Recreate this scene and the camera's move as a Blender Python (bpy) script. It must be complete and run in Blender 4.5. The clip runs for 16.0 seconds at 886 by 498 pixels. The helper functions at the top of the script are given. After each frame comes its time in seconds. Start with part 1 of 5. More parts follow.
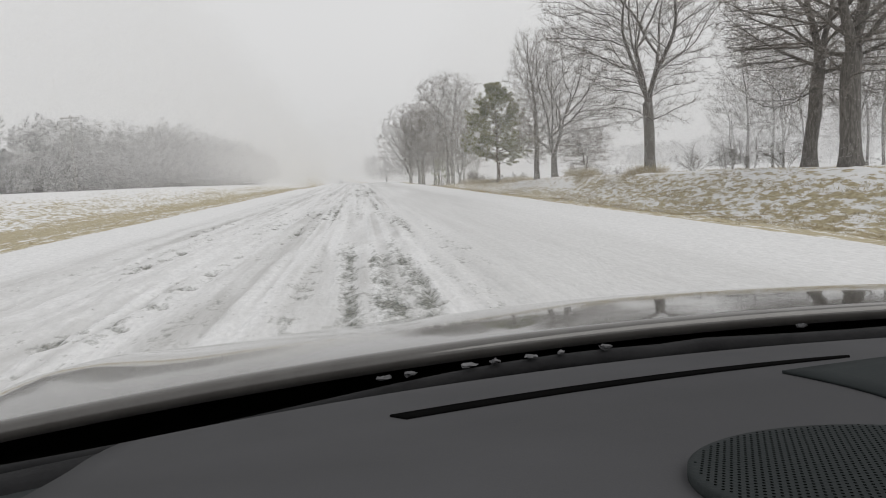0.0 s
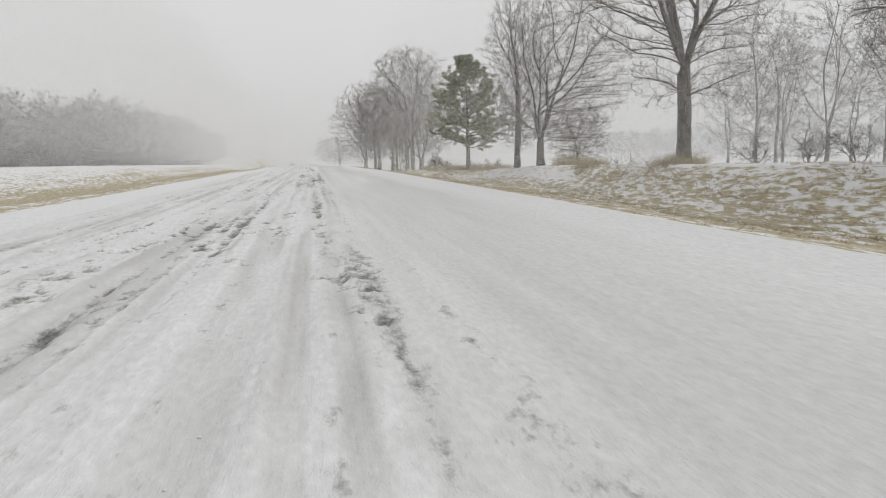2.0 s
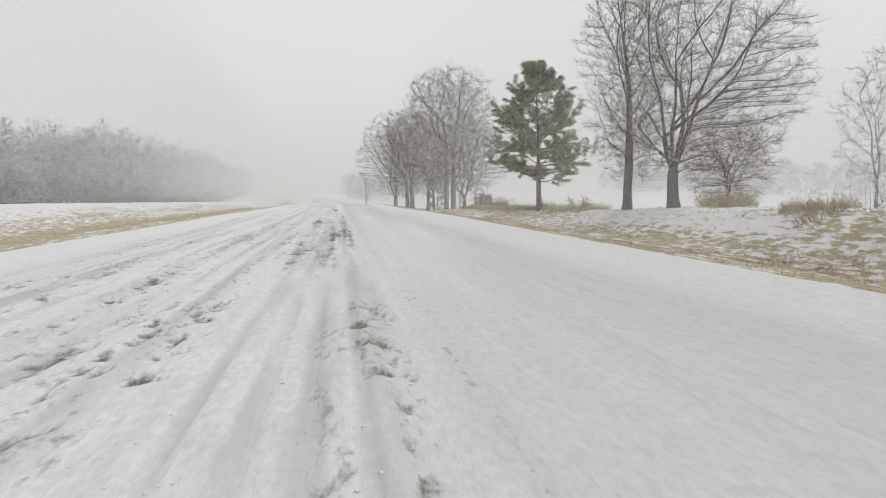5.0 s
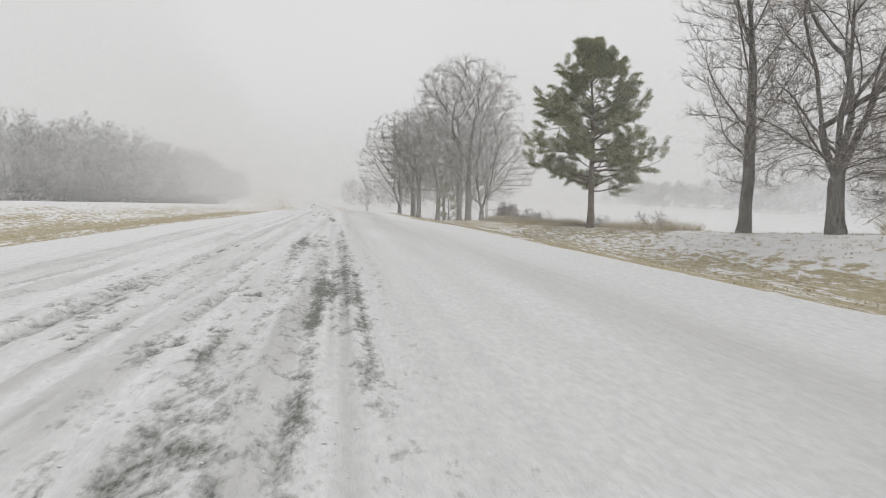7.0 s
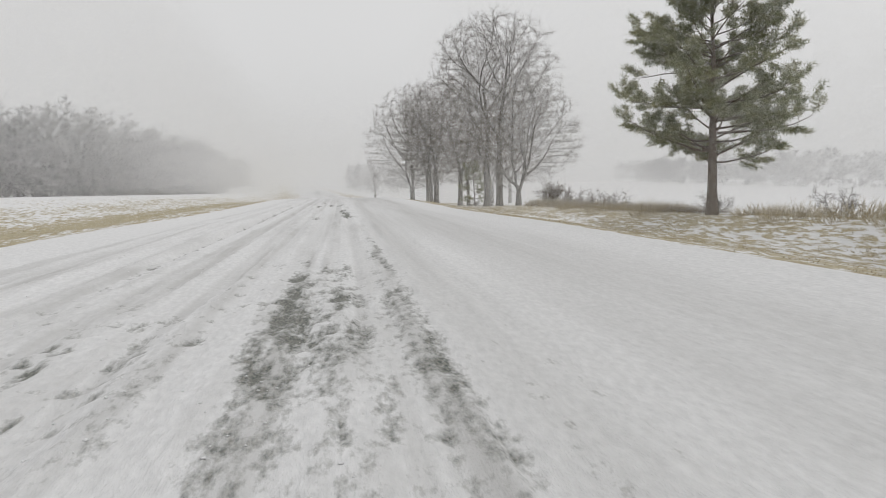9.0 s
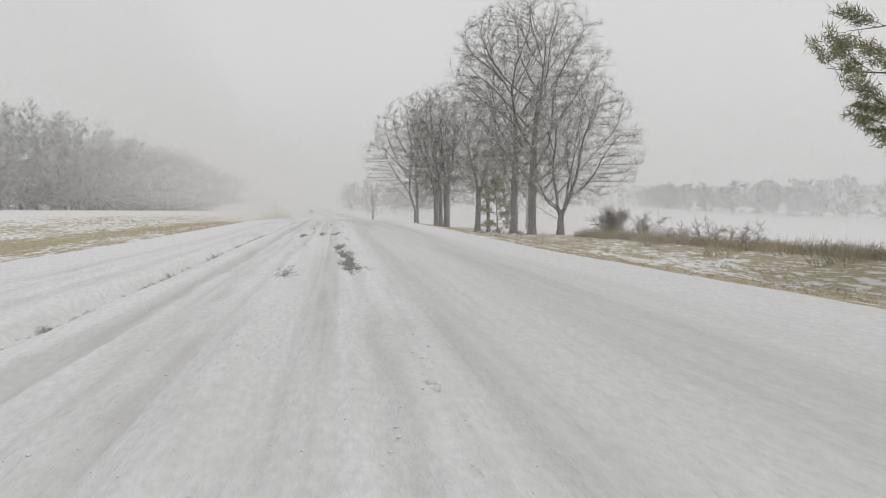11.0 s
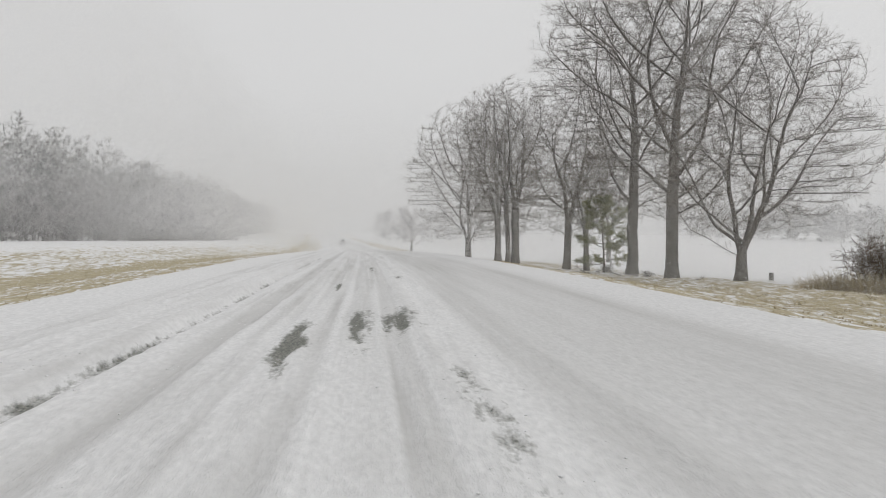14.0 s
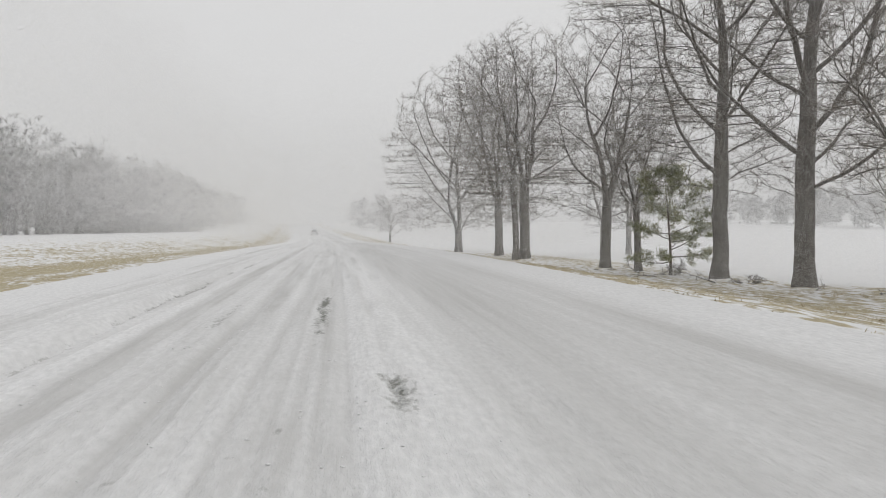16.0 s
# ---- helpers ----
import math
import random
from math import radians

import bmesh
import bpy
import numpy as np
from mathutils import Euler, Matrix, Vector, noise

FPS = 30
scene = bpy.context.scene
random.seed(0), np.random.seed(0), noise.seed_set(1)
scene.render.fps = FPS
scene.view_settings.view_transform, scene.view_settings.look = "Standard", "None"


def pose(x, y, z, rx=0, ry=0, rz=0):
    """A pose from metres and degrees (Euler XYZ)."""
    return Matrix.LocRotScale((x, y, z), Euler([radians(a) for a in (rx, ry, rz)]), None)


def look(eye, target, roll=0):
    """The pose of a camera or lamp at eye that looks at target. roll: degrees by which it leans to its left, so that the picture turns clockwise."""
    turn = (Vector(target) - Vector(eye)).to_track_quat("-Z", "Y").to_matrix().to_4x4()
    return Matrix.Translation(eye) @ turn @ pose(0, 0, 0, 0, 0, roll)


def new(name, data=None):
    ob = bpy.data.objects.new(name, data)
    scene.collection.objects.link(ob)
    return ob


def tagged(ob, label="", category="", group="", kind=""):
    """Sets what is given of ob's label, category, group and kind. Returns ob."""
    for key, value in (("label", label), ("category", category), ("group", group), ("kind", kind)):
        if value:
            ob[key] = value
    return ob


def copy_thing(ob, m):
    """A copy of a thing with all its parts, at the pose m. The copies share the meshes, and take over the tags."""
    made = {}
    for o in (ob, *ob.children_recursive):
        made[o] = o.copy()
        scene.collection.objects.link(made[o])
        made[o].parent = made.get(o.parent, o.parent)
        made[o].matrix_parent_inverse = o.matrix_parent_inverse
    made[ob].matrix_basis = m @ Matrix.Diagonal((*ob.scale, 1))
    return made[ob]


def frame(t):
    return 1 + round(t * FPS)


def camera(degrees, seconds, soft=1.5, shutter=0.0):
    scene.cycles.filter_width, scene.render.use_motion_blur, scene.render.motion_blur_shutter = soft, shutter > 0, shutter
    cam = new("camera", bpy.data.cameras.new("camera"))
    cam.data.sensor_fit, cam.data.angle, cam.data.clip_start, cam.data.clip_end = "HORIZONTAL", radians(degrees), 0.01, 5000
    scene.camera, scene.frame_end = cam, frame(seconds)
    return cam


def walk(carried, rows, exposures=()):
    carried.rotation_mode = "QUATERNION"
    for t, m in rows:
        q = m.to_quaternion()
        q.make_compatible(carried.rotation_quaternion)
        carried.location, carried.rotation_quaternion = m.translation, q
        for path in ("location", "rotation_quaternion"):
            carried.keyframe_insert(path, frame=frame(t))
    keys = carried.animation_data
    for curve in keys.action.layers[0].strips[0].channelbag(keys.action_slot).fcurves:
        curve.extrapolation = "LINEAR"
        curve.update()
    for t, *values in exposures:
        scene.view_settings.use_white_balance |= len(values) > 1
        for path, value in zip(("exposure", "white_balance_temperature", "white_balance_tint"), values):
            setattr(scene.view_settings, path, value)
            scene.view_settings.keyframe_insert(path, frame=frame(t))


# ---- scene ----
cam = camera(59.9, 16.0, soft=1.0)
# t, eye x y z, heading to the left, tilt up, lean to the left
PATH = [
    (0, 0.008, 0.141, 1.352, -5.90, -5.68, -2.48),
    (0.5, 0.010, 3.294, 1.353, -6.61, -6.30, 0.26),
    (1, 0.125, 6.435, 1.354, -8.85, -7.38, 0.14),
    (1.5, 0.303, 9.749, 1.361, -8.75, -6.70, -0.04),
    (2, 0.540, 13.134, 1.355, -9.40, -6.90, -1.05),
    (2.5, 0.786, 16.736, 1.402, -6.11, -5.71, 0.61),
    (3, 0.887, 20.360, 1.378, -6.98, -2.92, 1.48),
    (3.5, 0.890, 24.020, 1.383, -8.07, -4.29, -0.10),
    (4, 0.813, 27.528, 1.377, -7.71, -3.43, -1.54),
    (4.2, 0.723, 29.028, 1.371, -7.68, -4.81, -1.55),
    (6.3, 0.862, 44.177, 1.345, -8.47, -2.67, 1.47),
    (6.5, 0.921, 45.719, 1.350, -8.98, -3.11, 1.40),
    (7, 0.782, 49.352, 1.353, -7.83, -3.51, 0.84),
    (7.5, 0.604, 53.095, 1.353, -6.61, -4.04, 0.49),
    (8, 0.490, 57.189, 1.351, -6.17, -2.91, -0.12),
    (8.5, 0.393, 61.246, 1.357, -6.77, -2.82, -0.31),
    (9, 0.281, 65.412, 1.352, -7.41, -4.77, -0.85),
    (9.5, 0.219, 69.666, 1.363, -8.31, -2.57, 0.04),
    (9.7, 0.153, 71.242, 1.370, -8.00, -1.60, 0.61),
    (11.8, 0.201, 89.248, 1.323, -7.30, -3.95, -0.21),
    (12, 0.163, 90.671, 1.325, -6.24, -2.37, -0.52),
    (12.5, 0.052, 94.842, 1.329, -5.97, -2.06, -2.08),
    (13, -0.130, 99.126, 1.324, -5.67, -2.13, -0.97),
    (13.5, -0.230, 103.184, 1.339, -5.69, -1.43, -1.39),
    (14, -0.315, 107.338, 1.344, -5.53, -1.05, 0.24),
    (14.5, -0.362, 111.522, 1.306, -5.85, -1.29, 0.52),
    (15, -0.353, 115.940, 1.363, -6.05, -1.12, -0.49),
    (15.5, -0.176, 120.292, 1.339, -6.40, -1.90, 0.48),
    (16, 0.156, 124.832, 1.383, -7.30, -1.92, -0.38),
]


def facing(heading, tilt):
    a, b = radians(heading), radians(tilt)
    return Vector((-math.sin(a) * math.cos(b), math.cos(a) * math.cos(b), math.sin(b)))


walk(cam, [(t, look((x, y, z), Vector((x, y, z)) + facing(h, p), r)) for t, x, y, z, h, p, r in PATH],
     exposures=[(0, 0.07), (0.5, 0.20), (1, 0.27), (1.5, 0.27), (2, 0.06), (2.5, 0.19), (3, 0.12), (3.5, 0.18), (4, 0.19), (6.5, 0.10), (7, 0.11), (7.5, 0.19), (8, 0.03), (8.5, 0.07), (9, 0.03), (9.5, 0.20), (12, -0.11), (12.5, 0.05), (13, 0.03), (13.5, 0.14), (14, -0.01), (14.5, 0.06), (15, 0.06), (15.5, 0.06), (16, 0.04)])

# ---- light: overcast winter day in freezing fog ----
world = bpy.data.worlds.new("overcast_sky")
scene.world = world
world.use_nodes = True
wn, wl = world.node_tree.nodes, world.node_tree.links
wn.clear()
sky = wn.new("ShaderNodeTexSky")
sky.sky_type, sky.sun_disc = "NISHITA", False
sky.sun_elevation, sky.sun_rotation = radians(48), radians(60)
sky.air_density, sky.dust_density, sky.ozone_density = 1.0, 6.0, 1.0
grey = wn.new("ShaderNodeHueSaturation")
grey.inputs["Saturation"].default_value = 0.05
cloud = wn.new("ShaderNodeMix")
cloud.data_type = "RGBA"
cloud.inputs["Factor"].default_value = 0.88
# the fog is dimmer towards the horizon than overhead
where, height_of, rising, tint = wn.new("ShaderNodeTexCoord"), wn.new("ShaderNodeSeparateXYZ"), wn.new("ShaderNodeMapRange"), wn.new("ShaderNodeMix")
rising.inputs["From Min"].default_value, rising.inputs["From Max"].default_value = 0.0, 0.22
rising.interpolation_type, tint.data_type = "SMOOTHSTEP", "RGBA"
tint.inputs["A"].default_value, tint.inputs["B"].default_value = (6.6, 6.6, 6.6, 1), (7.08, 7.08, 7.11, 1)
wl.new(where.outputs["Generated"], height_of.inputs[0])
wl.new(height_of.outputs["Z"], rising.inputs["Value"])
wl.new(rising.outputs[0], tint.inputs["Factor"])
wl.new(tint.outputs["Result"], cloud.inputs["B"])
back = wn.new("ShaderNodeBackground")
back.inputs["Strength"].default_value = 0.1
wout = wn.new("ShaderNodeOutputWorld")
wl.new(sky.outputs[0], grey.inputs["Color"])
wl.new(grey.outputs[0], cloud.inputs["A"])
wl.new(cloud.outputs["Result"], back.inputs["Color"])
wl.new(back.outputs[0], wout.inputs["Surface"])

sun = bpy.data.lights.new("sun", "SUN")
sun.energy, sun.angle, sun.color = 0.72, radians(40), (1.0, 0.98, 0.95)
sun_ob = new("sun", sun)
sun_ob.matrix_world = look((60, 40, 90), (0, 100, 0))


# ---- materials ----
def material(name, colours, scale=4.0, rough=0.8, bump=0.2, metal=0.0, stretch=(1, 1, 1), detail=6.0, spread=0.25, fine=40.0, spec=0.3):
    """A surface of two or three colours mixed by a coarse and a fine noise, with fine relief."""
    m = bpy.data.materials.new(name)
    m.use_nodes = True
    n, l = m.node_tree.nodes, m.node_tree.links
    shader = n["Principled BSDF"]
    shader.inputs["Roughness"].default_value, shader.inputs["Metallic"].default_value = rough, metal
    shader.inputs["Specular IOR Level"].default_value = spec
    place, turn = n.new("ShaderNodeTexCoord"), n.new("ShaderNodeMapping")
    turn.inputs["Scale"].default_value = stretch
    l.new(place.outputs["Object"], turn.inputs["Vector"])
    coarse, grain = n.new("ShaderNodeTexNoise"), n.new("ShaderNodeTexNoise")
    coarse.inputs["Scale"].default_value, coarse.inputs["Detail"].default_value = scale, detail
    grain.inputs["Scale"].default_value, grain.inputs["Detail"].default_value = fine, 4.0
    ramp = n.new("ShaderNodeValToRGB")
    e = ramp.color_ramp.elements
    e[0].position, e[1].position = 0.5 - spread, 0.5 + spread
    e[0].color, e[1].color = (*colours[0], 1), (*colours[-1], 1)
    if len(colours) > 2:
        e.new(0.5).color = (*colours[1], 1)
    both = n.new("ShaderNodeMath")
    both.operation = "MULTIPLY_ADD"
    both.inputs[1].default_value = 0.3
    l.new(turn.outputs[0], coarse.inputs["Vector"])
    l.new(turn.outputs[0], grain.inputs["Vector"])
    l.new(grain.outputs["Fac"], both.inputs[0])
    low = n.new("ShaderNodeMath")
    low.operation = "SUBTRACT"
    low.inputs[1].default_value = 0.15
    l.new(coarse.outputs["Fac"], low.inputs[0])
    l.new(low.outputs[0], both.inputs[2])
    l.new(both.outputs[0], ramp.inputs["Fac"])
    l.new(ramp.outputs[0], shader.inputs["Base Color"])
    if bump:
        relief = n.new("ShaderNodeBump")
        relief.inputs["Strength"].default_value, relief.inputs["Distance"].default_value = bump, 0.02
        l.new(both.outputs[0], relief.inputs["Height"])
        l.new(relief.outputs[0], shader.inputs["Normal"])
    return m


def layered(name, under, over, cover, amount, scale, sharp, bump, rough=0.75, stretch=(1, 1, 1), third=None, torn=0.0):
    """Two looks of a ground, split by a cover value of the mesh and a broken noise: over shows where the cover is high."""
    m = material(name, under, scale=scale, rough=rough, bump=bump, stretch=stretch)
    n, l = m.node_tree.nodes, m.node_tree.links
    shader = n["Principled BSDF"]
    base = shader.inputs["Base Color"].links[0].from_socket
    value = n.new("ShaderNodeAttribute")
    value.attribute_name = cover
    place = n.new("ShaderNodeTexCoord")
    turn = n.new("ShaderNodeMapping")
    turn.inputs["Scale"].default_value = stretch
    l.new(place.outputs["Object"], turn.inputs["Vector"])
    broken = n.new("ShaderNodeTexNoise")
    broken.inputs["Scale"].default_value, broken.inputs["Detail"].default_value, broken.inputs["Roughness"].default_value = amount, 8.0, 0.65
    l.new(turn.outputs[0], broken.inputs["Vector"])
    add = n.new("ShaderNodeMath")
    add.operation = "ADD"
    l.new(value.outputs["Fac"], add.inputs[0])
    l.new(broken.outputs["Fac"], add.inputs[1])
    if torn:
        wider = n.new("ShaderNodeMapRange")
        wider.inputs["From Min"].default_value, wider.inputs["From Max"].default_value = 0.5 - torn, 0.5 + torn
        l.new(broken.outputs["Fac"], wider.inputs["Value"])
        l.new(wider.outputs[0], add.inputs[1])
    edge = n.new("ShaderNodeMapRange")
    edge.inputs["From Min"].default_value, edge.inputs["From Max"].default_value = 1.0 - sharp, 1.0 + sharp
    l.new(add.outputs[0], edge.inputs["Value"])
    hue = n.new("ShaderNodeValToRGB")
    hue.color_ramp.elements[0].color, hue.color_ramp.elements[1].color = (*over[0], 1), (*over[1], 1)
    hue.color_ramp.elements[0].position, hue.color_ramp.elements[1].position = 0.3, 0.7
    tone = n.new("ShaderNodeTexNoise")
    tone.inputs["Scale"].default_value, tone.inputs["Detail"].default_value = amount * 3, 6.0
    l.new(turn.outputs[0], tone.inputs["Vector"])
    l.new(tone.outputs["Fac"], hue.inputs["Fac"])
    mix = n.new("ShaderNodeMix")
    mix.data_type = "RGBA"
    l.new(edge.outputs[0], mix.inputs["Factor"])
    if third:
        greyed, wet = n.new("ShaderNodeAttribute"), n.new("ShaderNodeMix")
        greyed.attribute_name, wet.data_type = third[0], "RGBA"
        wet.inputs["B"].default_value = (*third[1], 1)
        lines, drawn, much, times = n.new("ShaderNodeTexNoise"), n.new("ShaderNodeMapping"), n.new("ShaderNodeMapRange"), n.new("ShaderNodeMath")
        drawn.inputs["Scale"].default_value = (6.0, 0.14, 1.0)
        lines.inputs["Scale"].default_value, lines.inputs["Detail"].default_value, lines.inputs["Roughness"].default_value = 1.0, 7.0, 0.7
        much.inputs["From Min"].default_value, much.inputs["From Max"].default_value, much.inputs["To Max"].default_value = 0.2, 0.8, 1.15
        much.inputs["To Min"].default_value = 0.5
        times.operation, times.use_clamp = "MULTIPLY", True
        l.new(place.outputs["Object"], drawn.inputs["Vector"])
        l.new(drawn.outputs[0], lines.inputs["Vector"])
        l.new(lines.outputs["Fac"], much.inputs["Value"])
        l.new(greyed.outputs["Fac"], times.inputs[0])
        l.new(much.outputs[0], times.inputs[1])
        l.new(times.outputs[0], wet.inputs["Factor"])
        relief = next(x for x in n if x.type == "BUMP")
        deep = n.new("ShaderNodeBump")
        deep.inputs["Strength"].default_value, deep.inputs["Distance"].default_value = 0.35, 0.04
        l.new(lines.outputs["Fac"], deep.inputs["Height"])
        l.new(relief.outputs[0], deep.inputs["Normal"])
        l.new(deep.outputs[0], shader.inputs["Normal"])
        l.new(base, wet.inputs["A"])
        base = wet.outputs["Result"]
    l.new(base, mix.inputs["A"])
    l.new(hue.outputs[0], mix.inputs["B"])
    l.new(mix.outputs["Result"], shader.inputs["Base Color"])
    return m


SNOW = ((0.67, 0.674, 0.678), (0.79, 0.79, 0.794))
ground_mat = layered("snow_and_dry_grass", SNOW, ((0.28, 0.24, 0.15), (0.50, 0.44, 0.30)), "grass", 3.2, 2.6, 0.10, 0.7, stretch=(1.5, 0.34, 1), torn=0.2)
road_mat = layered("packed_snow_on_asphalt", ((0.63, 0.632, 0.635), (0.79, 0.79, 0.793)), ((0.07, 0.084, 0.075), (0.29, 0.283, 0.255)), "bare", 7.0, 8.0, 0.16, 1.0, stretch=(2.2, 0.8, 1), third=("slush_shade", (0.465, 0.461, 0.453)))
bark_mat = material("grey_bark", ((0.085, 0.079, 0.072), (0.15, 0.141, 0.131), (0.24, 0.228, 0.212)), scale=5, rough=0.9, bump=0.8, stretch=(3, 3, 0.6), fine=25)
twig_mat = material("twig_bark", ((0.20, 0.182, 0.165), (0.31, 0.288, 0.265)), scale=2, rough=0.9, bump=0.0)
pine_bark_mat = material("pine_bark", ((0.10, 0.08, 0.066), (0.21, 0.175, 0.145)), scale=6, rough=0.95, bump=0.9, stretch=(2, 2, 0.5))
needle_mat = material("pine_needles", ((0.185, 0.20, 0.12), (0.28, 0.29, 0.17), (0.40, 0.39, 0.235)), scale=1.2, rough=0.7, bump=0.0, fine=9)
straw_mat = material("dry_grass", ((0.31, 0.26, 0.165), (0.45, 0.39, 0.265), (0.60, 0.53, 0.385)), scale=0.9, rough=0.9, bump=0.0, fine=8)
bramble_mat = material("bramble_stems", ((0.07, 0.05, 0.035), (0.15, 0.11, 0.08)), scale=2, rough=0.9, bump=0.0)
pole_mat = material("weathered_pole_wood", ((0.10, 0.085, 0.07), (0.2, 0.18, 0.155)), scale=3, rough=0.9, bump=0.4, stretch=(4, 4, 0.4))

# Bark paled in colour to stand in for haze on trees standing back
hazed_bark_mat = material("grey_haze_paled_bark", ((0.13, 0.123, 0.115), (0.21, 0.20, 0.188), (0.33, 0.318, 0.30)), scale=5, rough=0.9, bump=0.8, stretch=(3, 3, 0.6), fine=25)
rusty_mat = material("reddish_brown_twigs", ((0.22, 0.185, 0.165), (0.32, 0.275, 0.25)), scale=2, rough=0.9, bump=0.0)
# Twigs greyed in colour for haze on those trees; bank shrubs share it
grey_twig_mat = material("grey_haze_toned_twigs", ((0.16, 0.15, 0.138), (0.25, 0.236, 0.22)), scale=2, rough=0.9, bump=0.0)


def let_through(m, share):
    """Passes on part of the light that falls on a surface's far side, as needles do."""
    n, l = m.node_tree.nodes, m.node_tree.links
    shader, glow, mix = n["Principled BSDF"], n.new("ShaderNodeBsdfTranslucent"), n.new("ShaderNodeMixShader")
    mix.inputs["Fac"].default_value = share
    l.new(shader.inputs["Base Color"].links[0].from_socket, glow.inputs["Color"])
    l.new(shader.outputs[0], mix.inputs[1])
    l.new(glow.outputs[0], mix.inputs[2])
    l.new(mix.outputs[0], n["Material Output"].inputs["Surface"])


let_through(needle_mat, 0.5)


# ---- helpers for shapes ----
def vnoise(x, y, seed=0):
    """Smooth value noise in the plane, 0 to 1."""
    x, y = np.asarray(x, float), np.asarray(y, float)
    xi, yi = np.floor(x).astype(np.int64), np.floor(y).astype(np.int64)
    u, v = x - xi, y - yi
    u, v = u * u * (3 - 2 * u), v * v * (3 - 2 * v)

    def cell(a, b):
        h = (a * 374761393 + b * 668265263 + seed * 974711) & 0x7FFFFFFF
        h = ((h ^ (h >> 13)) * 1274126177) & 0x7FFFFFFF
        return ((h ^ (h >> 16)) & 0xFFFF) / 65535.0

    return (cell(xi, yi) * (1 - u) + cell(xi + 1, yi) * u) * (1 - v) + (cell(xi, yi + 1) * (1 - u) + cell(xi + 1, yi + 1) * u) * v


def fbm(x, y, seed=0, octaves=4):
    total, size, norm = 0, 1.0, 0
    for n in range(octaves):
        total, norm = total + size * vnoise(x * 2**n, y * 2**n, seed + n), norm + size
        size *= 0.5
    return total / norm


def smooth(a, b, x):
    t = np.clip((np.asarray(x, float) - a) / (b - a), 0, 1)
    return t * t * (3 - 2 * t)


def mesh_from(name, verts, faces, mat, soft=False, attributes=None):
    """A mesh from arrays of corners and of triangles or quads."""
    verts, faces = np.asarray(verts, np.float32).reshape(-1, 3), np.asarray(faces, np.int32)
    me = bpy.data.meshes.new(name)
    me.vertices.add(len(verts))
    me.vertices.foreach_set("co", verts.ravel())
    sides = faces.shape[1]
    me.loops.add(faces.size)
    me.loops.foreach_set("vertex_index", faces.ravel())
    me.polygons.add(len(faces))
    me.polygons.foreach_set("loop_start", np.arange(0, faces.size, sides, dtype=np.int32))
    me.update(calc_edges=True)
    if soft:
        me.polygons.foreach_set("use_smooth", np.ones(len(faces), bool))
    for key, values in (attributes or {}).items():
        me.attributes.new(key, "FLOAT", "POINT").data.foreach_set("value", np.asarray(values, np.float32).ravel())
    me.materials.append(mat)
    return me


def child(name, me, parent, label=""):
    ob = new(name, me)
    ob.parent = parent
    return tagged(ob, label)


def thing(name, label, category, group="", kind=""):
    return tagged(new(name), label, category, group, kind)


def part(name, bm, mat, parent, label=""):
    me = bpy.data.meshes.new(name)
    bm.to_mesh(me)
    bm.free()
    me.materials.append(mat)
    return child(name, me, parent, label)


def grid_faces(rows, cols):
    a = (np.arange(rows - 1)[:, None] * cols + np.arange(cols - 1)[None]).ravel()
    return np.stack([a, a + 1, a + cols + 1, a + cols], 1)


def tubes(points, radii, sides):
    """Tapered tubes along polylines: points (n, k, 3), radii (n, k). Gives corners and quads."""
    n, k, _ = points.shape
    along = np.gradient(points, axis=1)
    along /= np.linalg.norm(along, axis=2, keepdims=True) + 1e-9
    ref = np.where(np.abs(along[..., 2:]) > 0.9, [[[1.0, 0, 0]]], [[[0, 0, 1.0]]])
    side = np.cross(along, ref)
    side /= np.linalg.norm(side, axis=2, keepdims=True) + 1e-9
    up = np.cross(side, along)
    ang = np.arange(sides) * 2 * np.pi / sides
    ring = side[:, :, None] * np.cos(ang)[None, None, :, None] + up[:, :, None] * np.sin(ang)[None, None, :, None]
    verts = points[:, :, None] + ring * radii[:, :, None, None]
    base = (np.arange(n)[:, None, None] * k + np.arange(k - 1)[None, :, None]) * sides
    s = np.arange(sides)[None, None]
    t = (s + 1) % sides
    faces = np.stack([base + s, base + t, base + t + sides, base + s + sides], -1).reshape(-1, 4)
    return verts.reshape(-1, 3), faces


def spikes(points, radius):
    """Three-sided twigs that run to a point, given as quads with a doubled tip."""
    n = len(points)
    way = points[:, 1] - points[:, 0]
    side = np.cross(way, np.where(np.abs(way[:, 2:]) > 0.9 * np.linalg.norm(way, axis=1, keepdims=True), [[1.0, 0, 0]], [[0, 0, 1.0]]))
    side /= np.linalg.norm(side, axis=1, keepdims=True) + 1e-9
    up = np.cross(side, way / (np.linalg.norm(way, axis=1, keepdims=True) + 1e-9))
    a = np.arange(3) * 2.0944
    ring = points[:, :1] + radius * (side[:, None] * np.cos(a)[None, :, None] + up[:, None] * np.sin(a)[None, :, None])
    tip = points[:, 1:] + radius * 0.35 * side[:, None]
    verts = np.concatenate([ring, points[:, 1:], tip], 1)
    b = np.arange(n)[:, None] * 5
    faces = np.stack([b + np.array([[0, 1, 4, 3]]), b + np.array([[1, 2, 3, 4]])], 1)
    return verts.reshape(-1, 3), faces.reshape(-1, 4)


